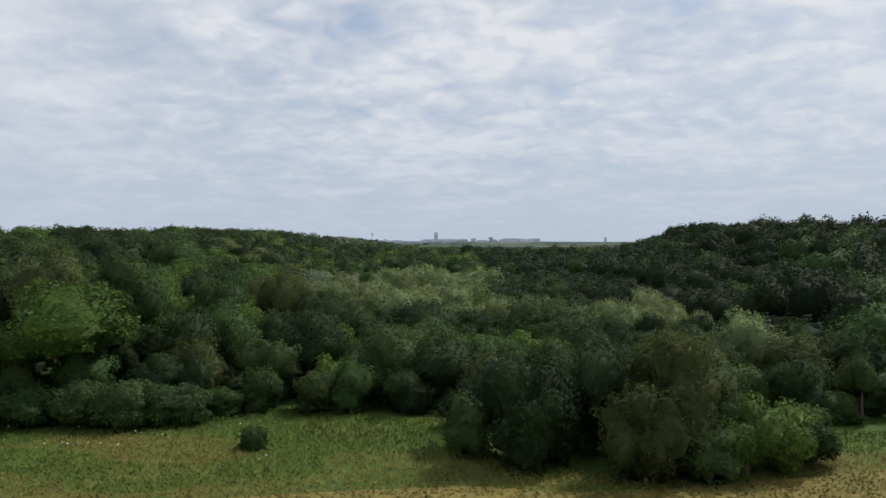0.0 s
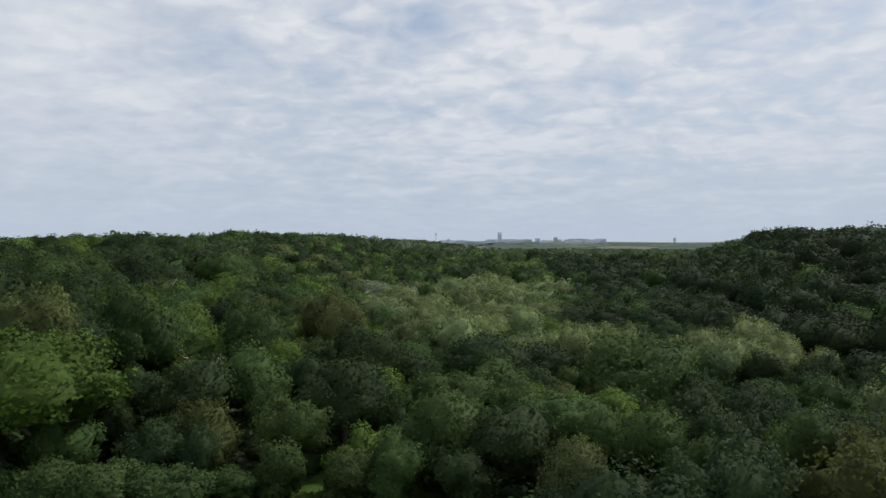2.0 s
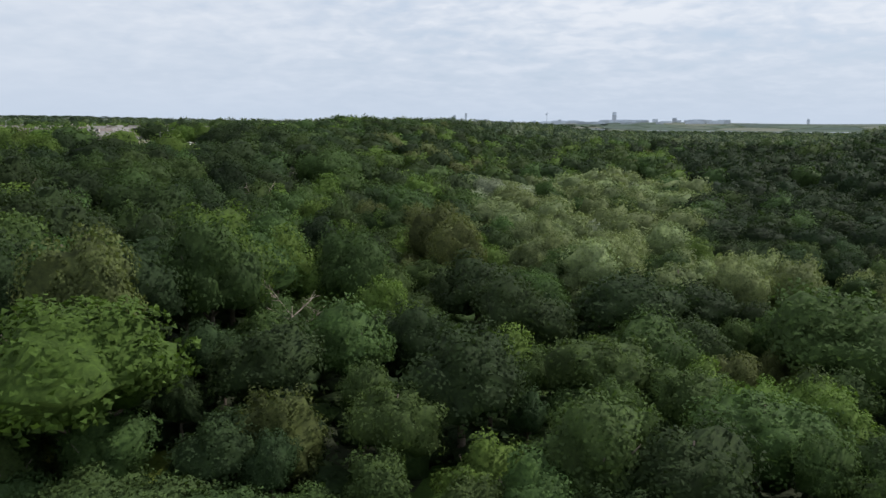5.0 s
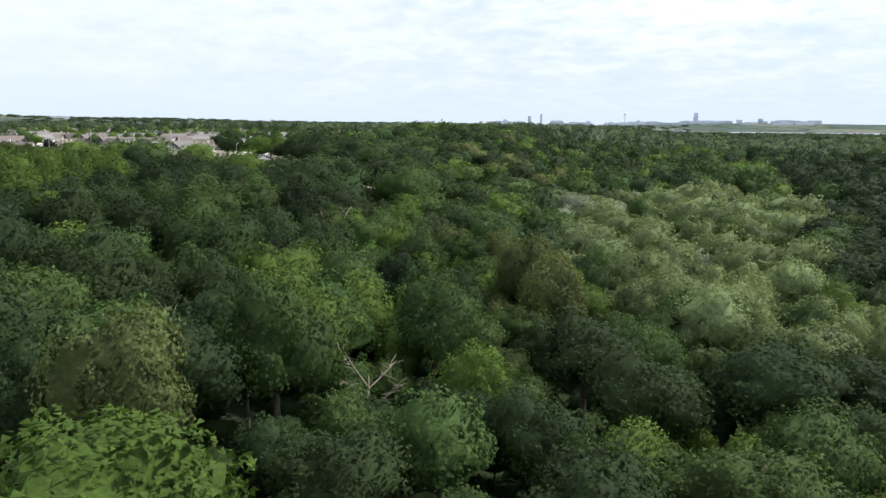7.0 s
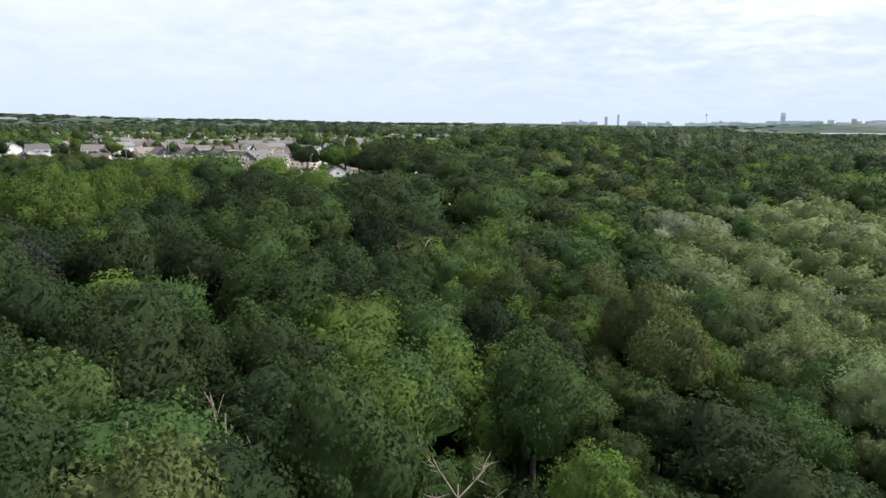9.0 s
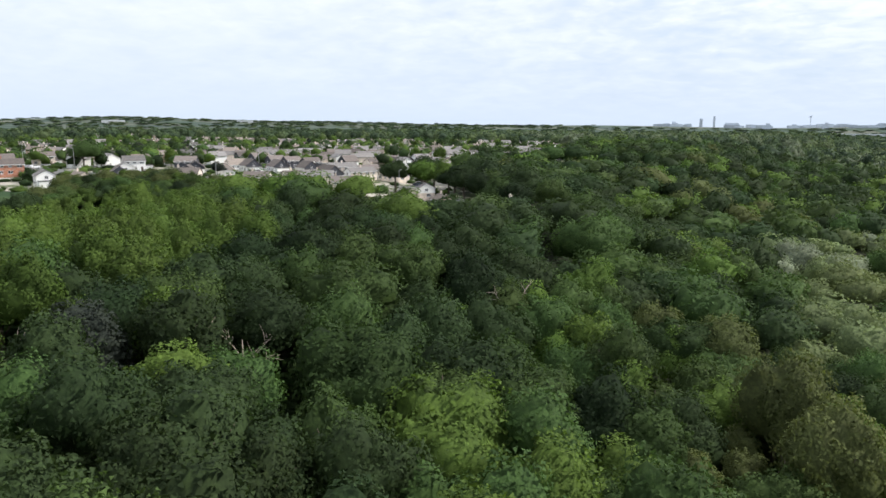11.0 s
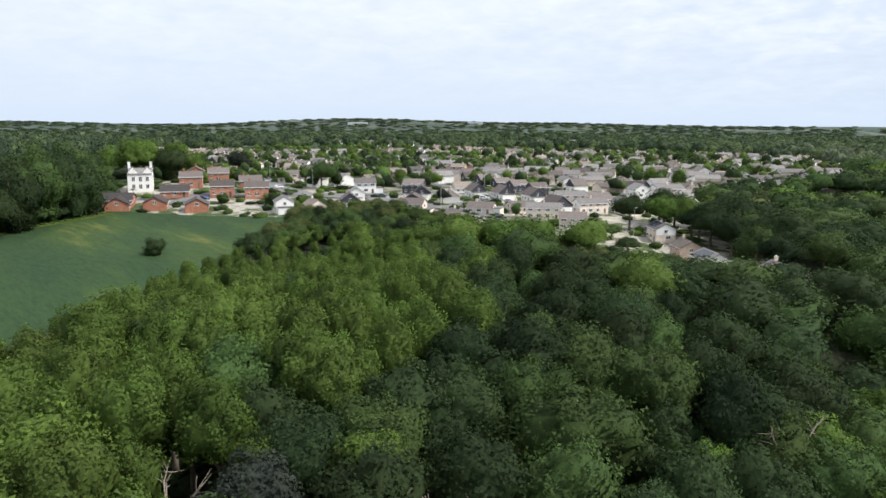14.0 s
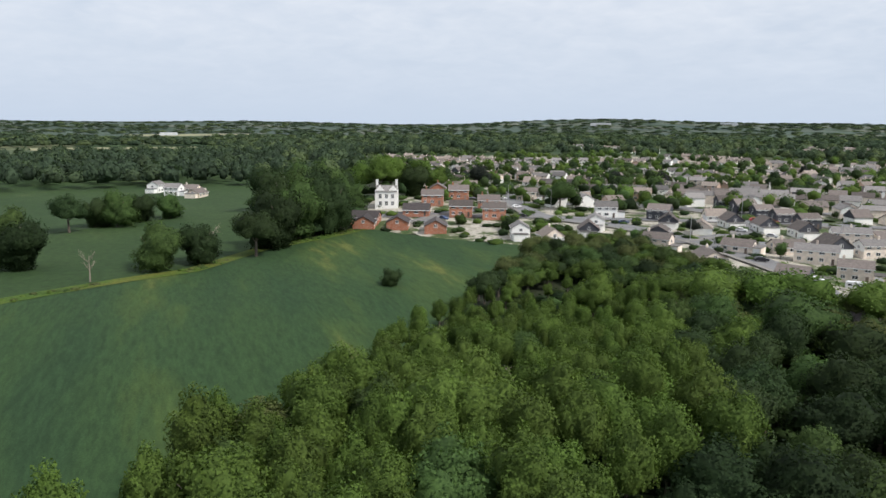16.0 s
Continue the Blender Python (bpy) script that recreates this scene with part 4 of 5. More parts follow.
def boxes(*specs):
    """A bmesh of boxes, each from x0, x1, y0, y1, z0, z1 (and a material index)."""
    bm = bmesh.new()
    for sp in specs:
        x0, x1, y0, y1, z0, z1 = sp[:6]
        v = [bm.verts.new(p) for p in ((x0, y0, z0), (x1, y0, z0), (x1, y1, z0), (x0, y1, z0), (x0, y0, z1), (x1, y0, z1), (x1, y1, z1), (x0, y1, z1))]
        for f in ((0, 3, 2, 1), (4, 5, 6, 7), (0, 1, 5, 4), (1, 2, 6, 5), (2, 3, 7, 6), (3, 0, 4, 7)):
            bm.faces.new([v[i] for i in f]).material_index = sp[6] if len(sp) > 6 else 0
    return bm


def extruded(outline, x0, x1):
    """A bmesh of an outline of (y, z), drawn out along x."""
    bm = bmesh.new()
    a = [bm.verts.new((x0, y, z)) for y, z in outline]
    b = [bm.verts.new((x1, y, z)) for y, z in outline]
    bm.faces.new(a[::-1]), bm.faces.new(b)
    for i in range(len(a)):
        j = (i + 1) % len(a)
        bm.faces.new((a[i], a[j], b[j], b[i]))
    bmesh.ops.recalc_face_normals(bm, faces=bm.faces)
    return bm


WINDOW_MESH = {}


def window_mesh(w, h, panes):
    """A window: its frame with the glass between the bars."""
    if (w, h, panes) not in WINDOW_MESH:
        step = w / panes
        glass = [(-w / 2 + i * step + 0.07, -w / 2 + (i + 1) * step - 0.07, -0.056, -0.02, 0.08, h - 0.08, 1) for i in range(panes)]
        bm = boxes((-w / 2, w / 2, -0.05, 0.02, 0, h), *glass, (-w / 2 - 0.06, w / 2 + 0.06, -0.12, 0.02, -0.08, -0.004))
        me = bpy.data.meshes.new("window")
        bm.to_mesh(me)
        bm.free()
        me.materials.append(WHITE_PAINT), me.materials.append(GLASS)
        WINDOW_MESH[(w, h, panes)] = me
    return WINDOW_MESH[(w, h, panes)]


def add_window(parent, x, y, z, turn, w, h, panes=2):
    f = new("window", window_mesh(w, h, panes))
    f.parent, f.matrix_basis = parent, pose(x, y, z, 0, 0, turn)


def gable_house(name, label, w, d, eaves, ridge, wall, roof, gable=None, chimney=0.3, storeys=2, garage=False, solar=False, detail=True, porch=False, category="house"):
    """A house whose ridge runs along x, with its front to -y."""
    base = tagged(new(name), label, category, "houses of the estate")
    eaves, ridge = 0.93 * eaves, 0.93 * eaves + 0.84 * (ridge - eaves)
    hw, hd = w / 2, d / 2
    part("wall", extruded([(-hd, -0.6), (hd, -0.6), (hd, eaves), (0, ridge - 0.12), (-hd, eaves)], -hw, hw), WALL[wall], base)
    k = (ridge - eaves) / hd
    o, th = 0.42, 0.16
    part("roof", extruded([(-hd - o, eaves - o * k), (0, ridge), (hd + o, eaves - o * k), (hd + o, eaves - o * k + th), (0, ridge + th * 1.25), (-hd - o, eaves - o * k + th)], -hw - 0.3, hw + 0.3), ROOF[roof], base)
    if detail:
        part("fascia", boxes((-hw - 0.31, hw + 0.31, -hd - o - 0.05, -hd - o + 0.03, eaves - o * k - 0.12, eaves - o * k + 0.1)), WHITE_PAINT, base)
    if detail:
        part("fascia", boxes((-hw - 0.31, hw + 0.31, hd + o - 0.03, hd + o + 0.05, eaves - o * k - 0.12, eaves - o * k + 0.1)), WHITE_PAINT, base)
    if gable:
        for sx in (-1, 1):
            x0, x1 = sorted((sx * hw, sx * (hw + 0.05)))
            low = max(eaves - 2.6, 2.4) if storeys == 2 else eaves - 0.2
            part("gable_cladding", extruded([(-hd + 0.02, low), (hd - 0.02, low), (hd - 0.02, eaves), (0, ridge - 0.16), (-hd + 0.02, eaves)], x0, x1), WALL[gable], base, gable + " cladding on the gable")
    if chimney and detail:
        cx = w * (chimney - 0.5)
        part("chimney", boxes((cx - 0.35, cx + 0.35, -0.3, 0.3, ridge - 0.8, ridge + 1.0), (cx - 0.4, cx + 0.4, -0.35, 0.35, ridge + 1.002, ridge + 1.12), (cx - 0.25, cx - 0.05, -0.1, 0.1, ridge + 1.122, ridge + 1.4), (cx + 0.05, cx + 0.25, -0.1, 0.1, ridge + 1.122, ridge + 1.4)), WALL["red" if wall == "red" else "buff"], base)
    n = max(2, round(w / 3.4))
    for s in range(storeys if eaves > 4 else 1):
        for i in range(n):
            x = -hw + w * (i + 0.5) / n
            for side in (-1, 1):
                if detail or (side == -1 and i == 0):
                    if s == 0 and i == n - 1 and side == -1:
                        continue
                    add_window(base, x, side * hd, 0.95 + 2.5 * s, 0 if side < 0 else 180, 1.7 if (i + s) % 2 or not detail else 1.25, 1.2)
    for sx in (-1, 1) if detail else ():
        add_window(base, sx * (hw + (0.05 if gable else 0)), 0.0, eaves - 1.45 if eaves > 4 else eaves - 0.3, 90 * sx, 1.25, 1.2)
        if detail and eaves > 4:
            add_window(base, sx * hw, 0.9, 0.95, 90 * sx, 1.7, 1.2)
    xd = -hw + w * (n - 0.5) / n
    if detail:
        part("door", boxes((xd - 0.45, xd + 0.45, -hd - 0.06, -hd + 0.02, 0, 2.05)), DOOR_PAINT, base)
    if porch:
        part("porch_roof", extruded([(-hd - 1.4, 2.35), (-hd, 2.6), (-hd, 2.75), (-hd - 1.4, 2.5)], -hw, hw), ROOF[roof], base)
    if garage:
        part("garage", boxes((hw + 0.002, hw + 3.2, -hd + 0.6, hd - 1.0, -0.6, 2.35)), WALL[wall], base)
        part("garage_roof", boxes((hw + 0.004, hw + 3.4, -hd + 0.4, hd - 0.8, 2.352, 2.55)), ROOF["grey"], base)
        part("garage_door", boxes((hw + 0.4, hw + 2.8, -hd + 0.54, -hd + 0.62, 0, 2.1)), WHITE_PAINT, base)
    if solar:
        for i in range(6):
            bm = boxes((-hw + 0.8 + 1.15 * i, -hw + 1.85 + 1.15 * i, -1.5, 1.5, 0, 0.06))
            bmesh.ops.transform(bm, matrix=pose(0, -hd * 0.5, (eaves + ridge) / 2 + th + 0.1, math.degrees(math.atan(k))), verts=bm.verts)
            part("solar_panel", bm, SOLAR, base, "dark glass solar panel")
    return base


def manor_house():
    """A tall white house with twin front gables and slim chimneys."""
    base = tagged(new("manor_house"), "tall white rendered manor house with twin gables and chimneys", "house")
    part("wall", boxes((-5, 5, -4, 4, -1, 7.2)), WALL["white"], base)
    part("roof", extruded([(-4.4, 7.0), (0, 9.2), (4.4, 7.0), (4.4, 7.2), (0, 9.45), (-4.4, 7.2)], -4.6, 4.6), ROOF["grey"], base)
    for sx in (-1, 1):
        bm = extruded([(-1.9, 7.202), (1.9, 7.202), (1.9, 7.6), (0, 9.8), (-1.9, 7.6)], -0.25, 0.25)
        bmesh.ops.transform(bm, matrix=pose(sx * 2.9, -3.8, 0, 0, 0, 90), verts=bm.verts)
        part("gable", bm, WALL["white"], base)
        bm = extruded([(-2.0, 7.5), (0, 9.75), (2.0, 7.5), (2.0, 7.65), (0, 9.95), (-2.0, 7.65)], -3.5, 0.1)
        bmesh.ops.transform(bm, matrix=pose(sx * 2.9, -3.8, 0, 0, 0, -90), verts=bm.verts)
        part("gable_roof", bm, ROOF["grey"], base)
        part("chimney", boxes((sx * 4.3 - 0.5, sx * 4.3 + 0.5, 0.5, 1.5, 6.5, 11.6), (sx * 4.3 - 0.6, sx * 4.3 + 0.6, 0.4, 1.6, 11.602, 11.9)), WALL["white"], base)
        for z in (0.9, 4.0):
            add_window(base, sx * 2.7, -4, z, 0, 1.25, 1.9)
            add_window(base, sx * 5, -1, z, 90 * sx, 1.25, 1.9)
    for z in (0.9, 4.0):
        add_window(base, 0, -4, z, 0, 1.25, 1.9)
    return base


TYPES = {
    "red2": ("two-storey red brick house with a brown tiled roof", 9.5, 7.4, 4.9, 7.3, "red", "brown", None, 0.2, 2, False, False),
    "redb": ("red brick bungalow with a dark tiled roof", 11, 8.4, 2.6, 5.3, "red", "dark", None, 0, 1, False, False),
    "buffb": ("buff brick bungalow with a grey-brown tiled roof", 11, 8, 2.6, 5.2, "buff", "brown", None, 0.3, 1, True, False),
    "buff2": ("two-storey buff brick house with a brown tiled roof", 10, 7.2, 4.9, 7.2, "buff", "brown", None, 0.15, 2, True, False),
    "semi": ("long two-storey buff brick house pair with white panels", 14, 7.2, 4.9, 7.1, "buff", "grey", "white", 0.5, 2, False, False),
    "white": ("white rendered two-storey house with a grey roof", 9, 7.4, 4.9, 7.4, "white", "grey", None, 0, 2, True, False),
    "dark": ("chalet house with dark clad gables and white below", 9, 8.4, 3.4, 7.2, "white", "brown", "dark", 0, 2, True, False),
    "darkall": ("house clad in dark slate with white windows", 9, 8, 4.6, 7.1, "dark", "brown", "dark", 0, 2, False, False),
    "chalet": ("chalet bungalow with a buff gable and tan roof", 9.5, 8.6, 2.9, 6.4, "white", "tan", "buff", 0.3, 2, False, False),
    "pink": ("two-storey pinkish brick house with a tan tiled roof", 9, 7.4, 4.9, 7.3, "pink", "tan", None, 0.2, 2, False, False),
    "solar": ("two-storey buff house with solar panels on its roof", 10, 7.2, 4.9, 7.1, "buff", "grey", "white", 0, 2, False, True),
    "greyb": ("low bungalow with a broad dark grey roof", 14, 10, 2.6, 5.4, "buff", "dark", None, 0, 1, False, False),
}
BUILT, PLACED = {}, []
TRUE_SIZE = Matrix.Scale(1 / GROW, 4)
FAR_MATS = [WALL["red"], WALL["buff"], WALL["pink"], WALL["white"], WALL["dark"], ROOF["brown"], ROOF["grey"], ROOF["dark"], ROOF["tan"], WHITE_PAINT, GLASS]
FAR_INDEX = {("wall", k): i for i, k in enumerate(("red", "buff", "pink", "white", "dark"))}
FAR_INDEX.update({("roof", k): 5 + i for i, k in enumerate(("brown", "grey", "dark", "tan"))})
far_points, far_faces, far_index = [], [], []


def far_solid(points, faces, mat, place):
    o = len(far_points)
    far_points.extend((place @ Vector(p))[:] for p in points)
    far_faces.extend([tuple(i + o for i in f) for f in faces])
    far_index.extend([mat] * len(faces))


def far_box(x0, x1, y0, y1, z0, z1, mat, place):
    far_solid([(x0, y0, z0), (x1, y0, z0), (x1, y1, z0), (x0, y1, z0), (x0, y0, z1), (x1, y0, z1), (x1, y1, z1), (x0, y1, z1)],
              [(0, 3, 2, 1), (4, 5, 6, 7), (0, 1, 5, 4), (1, 2, 6, 5), (2, 3, 7, 6), (3, 0, 4, 7)], mat, place)


def far_house(kind, x, y, turn, size=1.0):
    """A house of the far streets: walls, a tiled roof with eaves, windows and a chimney, joined with its neighbours."""
    label, w, d, eaves, ridge, wall, roof, gable, chim, storeys, garage, solar = TYPES[kind]
    eaves, ridge = 0.93 * eaves, 0.93 * eaves + 0.84 * (ridge - eaves)
    place = pose(x, y, gz(x, y) + 0.15, 0, 0, turn) @ TRUE_SIZE @ Matrix.Scale(size, 4)
    PLACED.append((x, y))
    a, b = w / 2, d / 2

    def prism(outline, x0, x1, mat):
        n = len(outline)
        far_solid([(x0, p, q) for p, q in outline] + [(x1, p, q) for p, q in outline],
                  [tuple(range(n))[::-1], tuple(range(n, 2 * n))] + [(i, (i + 1) % n, n + (i + 1) % n, n + i) for i in range(n)], mat, place)

    prism([(-b, -0.6), (b, -0.6), (b, eaves), (0, ridge - 0.12), (-b, eaves)], -a, a, FAR_INDEX[("wall", wall)])
    k, o = (ridge - eaves) / b, 0.42
    prism([(-b - o, eaves - o * k), (0, ridge), (b + o, eaves - o * k), (b + o, eaves - o * k + 0.16), (0, ridge + 0.2), (-b - o, eaves - o * k + 0.16)], -a - 0.3, a + 0.3, FAR_INDEX[("roof", roof)])
    if gable:
        low = max(eaves - 2.6, 2.4) if storeys == 2 else eaves - 0.2
        for x0, x1 in ((-a - 0.05, -a), (a, a + 0.05)):
            prism([(-b + 0.02, low), (b - 0.02, low), (b - 0.02, eaves), (0, ridge - 0.16), (-b + 0.02, eaves)], x0, x1, FAR_INDEX[("wall", gable)])
    for side in (-1, 1):
        for z in (0.95, 3.45)[:storeys if eaves > 4 else 1]:
            for cx in (-a * 0.5, a * 0.5):
                far_box(cx - 0.9, cx + 0.9, side * b - 0.05, side * b + 0.05, z, z + 1.25, 9, place)
                far_box(cx - 0.75, cx + 0.75, side * b - 0.07, side * b + 0.07, z + 0.12, z + 1.1, 10, place)
    if chim:
        far_box(-0.35 + w * (chim - 0.5), 0.35 + w * (chim - 0.5), -0.3, 0.3, ridge - 0.8, ridge + 1.1, FAR_INDEX[("wall", "buff")], place)




def stand_house(kind, x, y, turn, detail=True, size=1.0):
    """turn: the way the ridge runs, in degrees from x."""
    key = (kind, detail)
    z = gz(x, y) + 0.15
    PLACED.append((x, y))
    if key not in BUILT:
        label, w, d, e, r, wall, roof, gable, chim, storeys, garage, solar = TYPES[kind]
        BUILT[key] = gable_house("bungalow" if storeys == 1 else "house", label, w, d, e, r, wall, roof, gable, chim, storeys, garage and detail, solar, detail, category="bungalow" if storeys == 1 else "house")
        BUILT[key].matrix_basis = pose(x, y, z, 0, 0, turn) @ TRUE_SIZE @ Matrix.Scale(size, 4)
        return BUILT[key]
    made = copy_thing(BUILT[key], Matrix.Identity(4))
    made.matrix_basis = pose(x, y, z, 0, 0, turn) @ TRUE_SIZE @ Matrix.Scale(size, 4)
    return made


manor = manor_house()
manor.matrix_basis = pose(-303, 167, gz(-303, 167), 0, 0, 70) @ TRUE_SIZE
PLACED.append((-307, 164))

RED_COURT = [
    ("redb", -285, 154, 62), ("redb", -274, 162, -24), ("redb", -287, 173, 66), ("redb", -263, 171, -22), ("red2", -300, 184, 66), ("redb", -279, 152, -24),
    ("red2", -313, 200, 66), ("red2", -280, 187, 66), ("red2", -287, 201, 66), ("red2", -272, 196, 66), ("red2", -318, 193, -22), ("pink", -362, 226, 66), ("pink", -352, 214, 66),
]
FRONT_ROW = [
    ("white", -238.5, 188.5, -22), ("chalet", -228, 193, -10), ("dark", -230, 207, -30), ("white", -240, 216, -30), ("white", -264, 236, 62), ("buff2", -318, 233, 62), ("buffb", -333, 246, 62),
    ("darkall", -252, 250, 40), ("dark", -236, 241, -40), ("chalet", -222, 242, -40), ("buff2", -203, 211, 35), ("darkall", -214, 220, -45), ("buffb", -187, 214, -20), ("darkall", -164, 217, 30),
    ("semi", -181, 243, 40), ("buff2", -165, 237, 40), ("greyb", -139, 205, 30),
]
BACK_ROW = [
    ("darkall", -268, 294, 65), ("darkall", -256, 291, 70), ("darkall", -244, 288, 70), ("darkall", -232, 285, 70), ("darkall", -220, 283, 70),
    ("dark", -230, 261, -20), ("dark", -219, 264, -20), ("dark", -208, 268, -20), ("semi", -196, 273, 50), ("chalet", -243, 266, 65),
    ("solar", -145, 249, -37), ("pink", -132, 240, -37), ("solar", -120.5, 231.3, -37), ("buff2", -96, 212.5, -37), ("buffb", -196, 232, 30),
    ("pink", -144, 374, 20), ("buff2", -126, 404, 20), ("greyb", -72, 372, 20), ("pink", -132, 356, 20), ("solar", -124, 348, 20),
]
for kind, x, y, turn in RED_COURT + FRONT_ROW + BACK_ROW:
    stand_house(kind, x, y, turn, True, 0.87 if -245 < x < -130 else 1.0)
for kind, x, y, turn in (("white", -424, 96, 60), ("buffb", -436, 104, 60), ("white", -442, 88, -30), ("buffb", -412, 106, -30), ("white", -505, 150, 60), ("white", -514, 165, 60), ("white", -496, 160, -30)):
    stand_house(kind, x, y, turn)

# the streets behind: rows of houses across the slope
LANES = [
    ([(-400, 262), (-375, 248), (-345, 238), (-303, 219), (-272, 213), (-243, 227), (-212, 231), (-172, 227), (-150, 214)], 8.5),
    ([(-375, 248), (-330, 264), (-280, 277), (-222, 293), (-190, 300)], 7.0), ([(-303, 219), (-292, 208), (-283, 180), (-276, 168)], 6.0), ([(-212, 231), (-216, 252), (-240, 276)], 6.5),
]
LANE_SPOTS = np.concatenate([resample(line, 40) for line, width in LANES])
HAND_PLACED = len(PLACED)
near_houses = 0
g3 = np.random.default_rng(21)
AHEAD, ACROSS = np.array([-0.82, 0.57]), np.array([0.57, 0.82])
GARDENS = []
far_kinds = ["white", "semi", "buffb", "buff2", "chalet", "white", "pink", "dark", "semi", "buffb", "greyb", "chalet", "white", "buffb"]
ROW_GAPS = [(200 + 38 * k, 219 + 38 * k) for k in range(11)]
for r, (u0, u1) in enumerate(ROW_GAPS):
    for u, face in ((u0, 0), (u1, 180)):
        v = -300.0
        while v < 340:
            v += g3.uniform(9.6, 12.6)
            x, y = np.array([-48, 88]) + AHEAD * (u + 13 * math.sin(v * 0.014 + 0.7 * r)) + ACROSS * v
            if not poly_has(ESTATE, x, y):
                continue
            if any((x - a) ** 2 + (y - b) ** 2 < (118 if i < HAND_PLACED else 84) for i, (a, b) in enumerate(PLACED)):
                continue
            if np.hypot(LANE_SPOTS[:, 0] - x, LANE_SPOTS[:, 1] - y).min() < 9.0 or (x < -252 and y < 214) or (y < 196) or (x > -170 and y < 256):
                continue
            if g3.random() < 0.09 + 0.02 * r or noise.noise((x * 0.012, y * 0.012, 6.0)) > 0.42 - 0.02 * r:
                GARDENS.append((x, y))
                continue
            turn = 55 + 18 * math.sin(v * 0.013 + r) + (90 if g3.random() < 0.3 else 0) + g3.normal(0, 5)
            kind, size = str(g3.choice(far_kinds)), float(g3.uniform(0.86, 1.02))
            if u < 370 and near_houses < 175:
                near_houses += 1
                stand_house(kind, float(x), float(y), turn + face, u < 245, size)
            else:
                far_house(kind, float(x), float(y), turn + face, size)
            if g3.random() < 0.3 + 0.05 * r:
                gx, gy = np.array([x, y]) + AHEAD * (8.5 if face else -8.5) + ACROSS * g3.uniform(-5, 5)
                GARDENS.append((gx, gy))
    mid = (u0 + u1) / 2
    line = [tuple(np.array([-48, 88]) + AHEAD * (mid + 13 * math.sin(v * 0.014 + 0.7 * r)) + ACROSS * v) for v in range(-120 - 20 * r, 200 + 30 * r, 20)]
    line = [p for p in line if poly_has(ESTATE, *p)]
    if len(line) > 2:
        tagged(strip("road", line, 6.5, 0.30, ASPHALT), "grey asphalt estate road between the houses", "road", kind="structure")
for line, width in LANES:
    tagged(strip("road", line, width, 0.34, ASPHALT), "grey asphalt estate road between the houses", "road", kind="structure")
    tagged(strip("pavement", [(x + 1.5, y - 4.6) for x, y in line], 1.8, 0.42, PAVING), "pale paved footway beside the road", "pavement", kind="structure")
# hamlets beyond
for cx, cy, n in HAMLETS:
    for i in range(n):
        x, y = cx + 15 * (i % 6 - 2.5) + g3.uniform(-4, 4), cy + 22 * (i // 6 - 0.5) + g3.uniform(-4, 4)
        far_house(str(g3.choice(["white", "pink", "buff2", "chalet"])), x, y, g3.uniform(30, 80))

me = bpy.data.meshes.new("far_houses")
me.from_pydata(far_points, [], far_faces)
for m in FAR_MATS:
    me.materials.append(m)
me.polygons.foreach_set("material_index", far_index)
tagged(new("far_houses", me), "streets of pale brick and white houses with grey-brown roofs", "houses", kind="stuff")

# garden and street trees
GARDEN = {}
for k, (leaf_kind, label) in enumerate((("mid", "round green garden tree beside the houses"), ("dark", "dark green garden tree beside the houses"), ("bright", "light green garden tree beside the houses"), ("copper", "dark purple ornamental garden tree"), ("ash", "yellow-green garden bush beside the houses"))):
    GARDEN[k] = (leaf_kind, label)
first = {}
GARDENS = sorted(GARDENS, key=lambda p: math.hypot(p[0] + 48, p[1] - 88))[:260]
for i, (x, y) in enumerate(GARDENS):
    k = int(g3.choice(5, p=[0.36, 0.27, 0.15, 0.06, 0.16]))
    away = math.hypot(x + 48, y - 88)
    high = g3.uniform(2.5, 5.0) if g3.random() < (0.6 if away < 270 else 0.3) else g3.uniform(6, 9.5)
    z = gz(x, y)
    m = pose(float(x), float(y), z, 0, 0, g3.uniform(0, 360)) @ Matrix.Diagonal((high / 8 * g3.uniform(0.8, 1.15), high / 8, high / 8, 1))
    if k not in first:
        first[k] = plain_tree("garden_tree", GARDEN[k][0], 8.0, 3.4, 0.06, 9, 50, 480, 0.5, 300 + k, GARDEN[k][1], limbs=3, shell=2, low=-0.8)
        first[k].matrix_basis = m
    else:
        copy_thing(first[k], Matrix.Identity(4)).matrix_basis = m
spots = []
for x, y in zip(g3.uniform(-660, -90, 5200), g3.uniform(150, 640, 5200)):
    if poly_has(ESTATE, x, y) and all((x - a) ** 2 + (y - b) ** 2 > 27 for a, b in PLACED):
        spots.append((x, y, float(g3.uniform(1.6, 4.6) if math.hypot(x + 48, y - 88) < 270 or g3.random() < 0.6 else g3.uniform(6.5, 10.0)), float(g3.uniform(0.28, 0.62) if math.hypot(x + 48, y - 88) < 270 else g3.uniform(0.5, 0.9)), str(g3.choice(["dark", "mid", "mid", "bright", "ash"]))))
spots.sort(key=lambda p: math.hypot(p[0] + 48, p[1] - 88))
street_trees = [(x, y, float(g3.uniform(6.0, 10.5)), float(g3.uniform(0.55, 0.95)), kind) for x, y, high, wide, kind in spots[1500:] if g3.random() < 0.2]
canopy("street_trees", street_trees, (6, 14, 80, 0.9, 1), "green garden and street trees among the far houses")
canopy("garden_shrubs", spots[:1500], (5, 12, 60, 0.62, 1), "green garden shrubs and hedges between the houses")
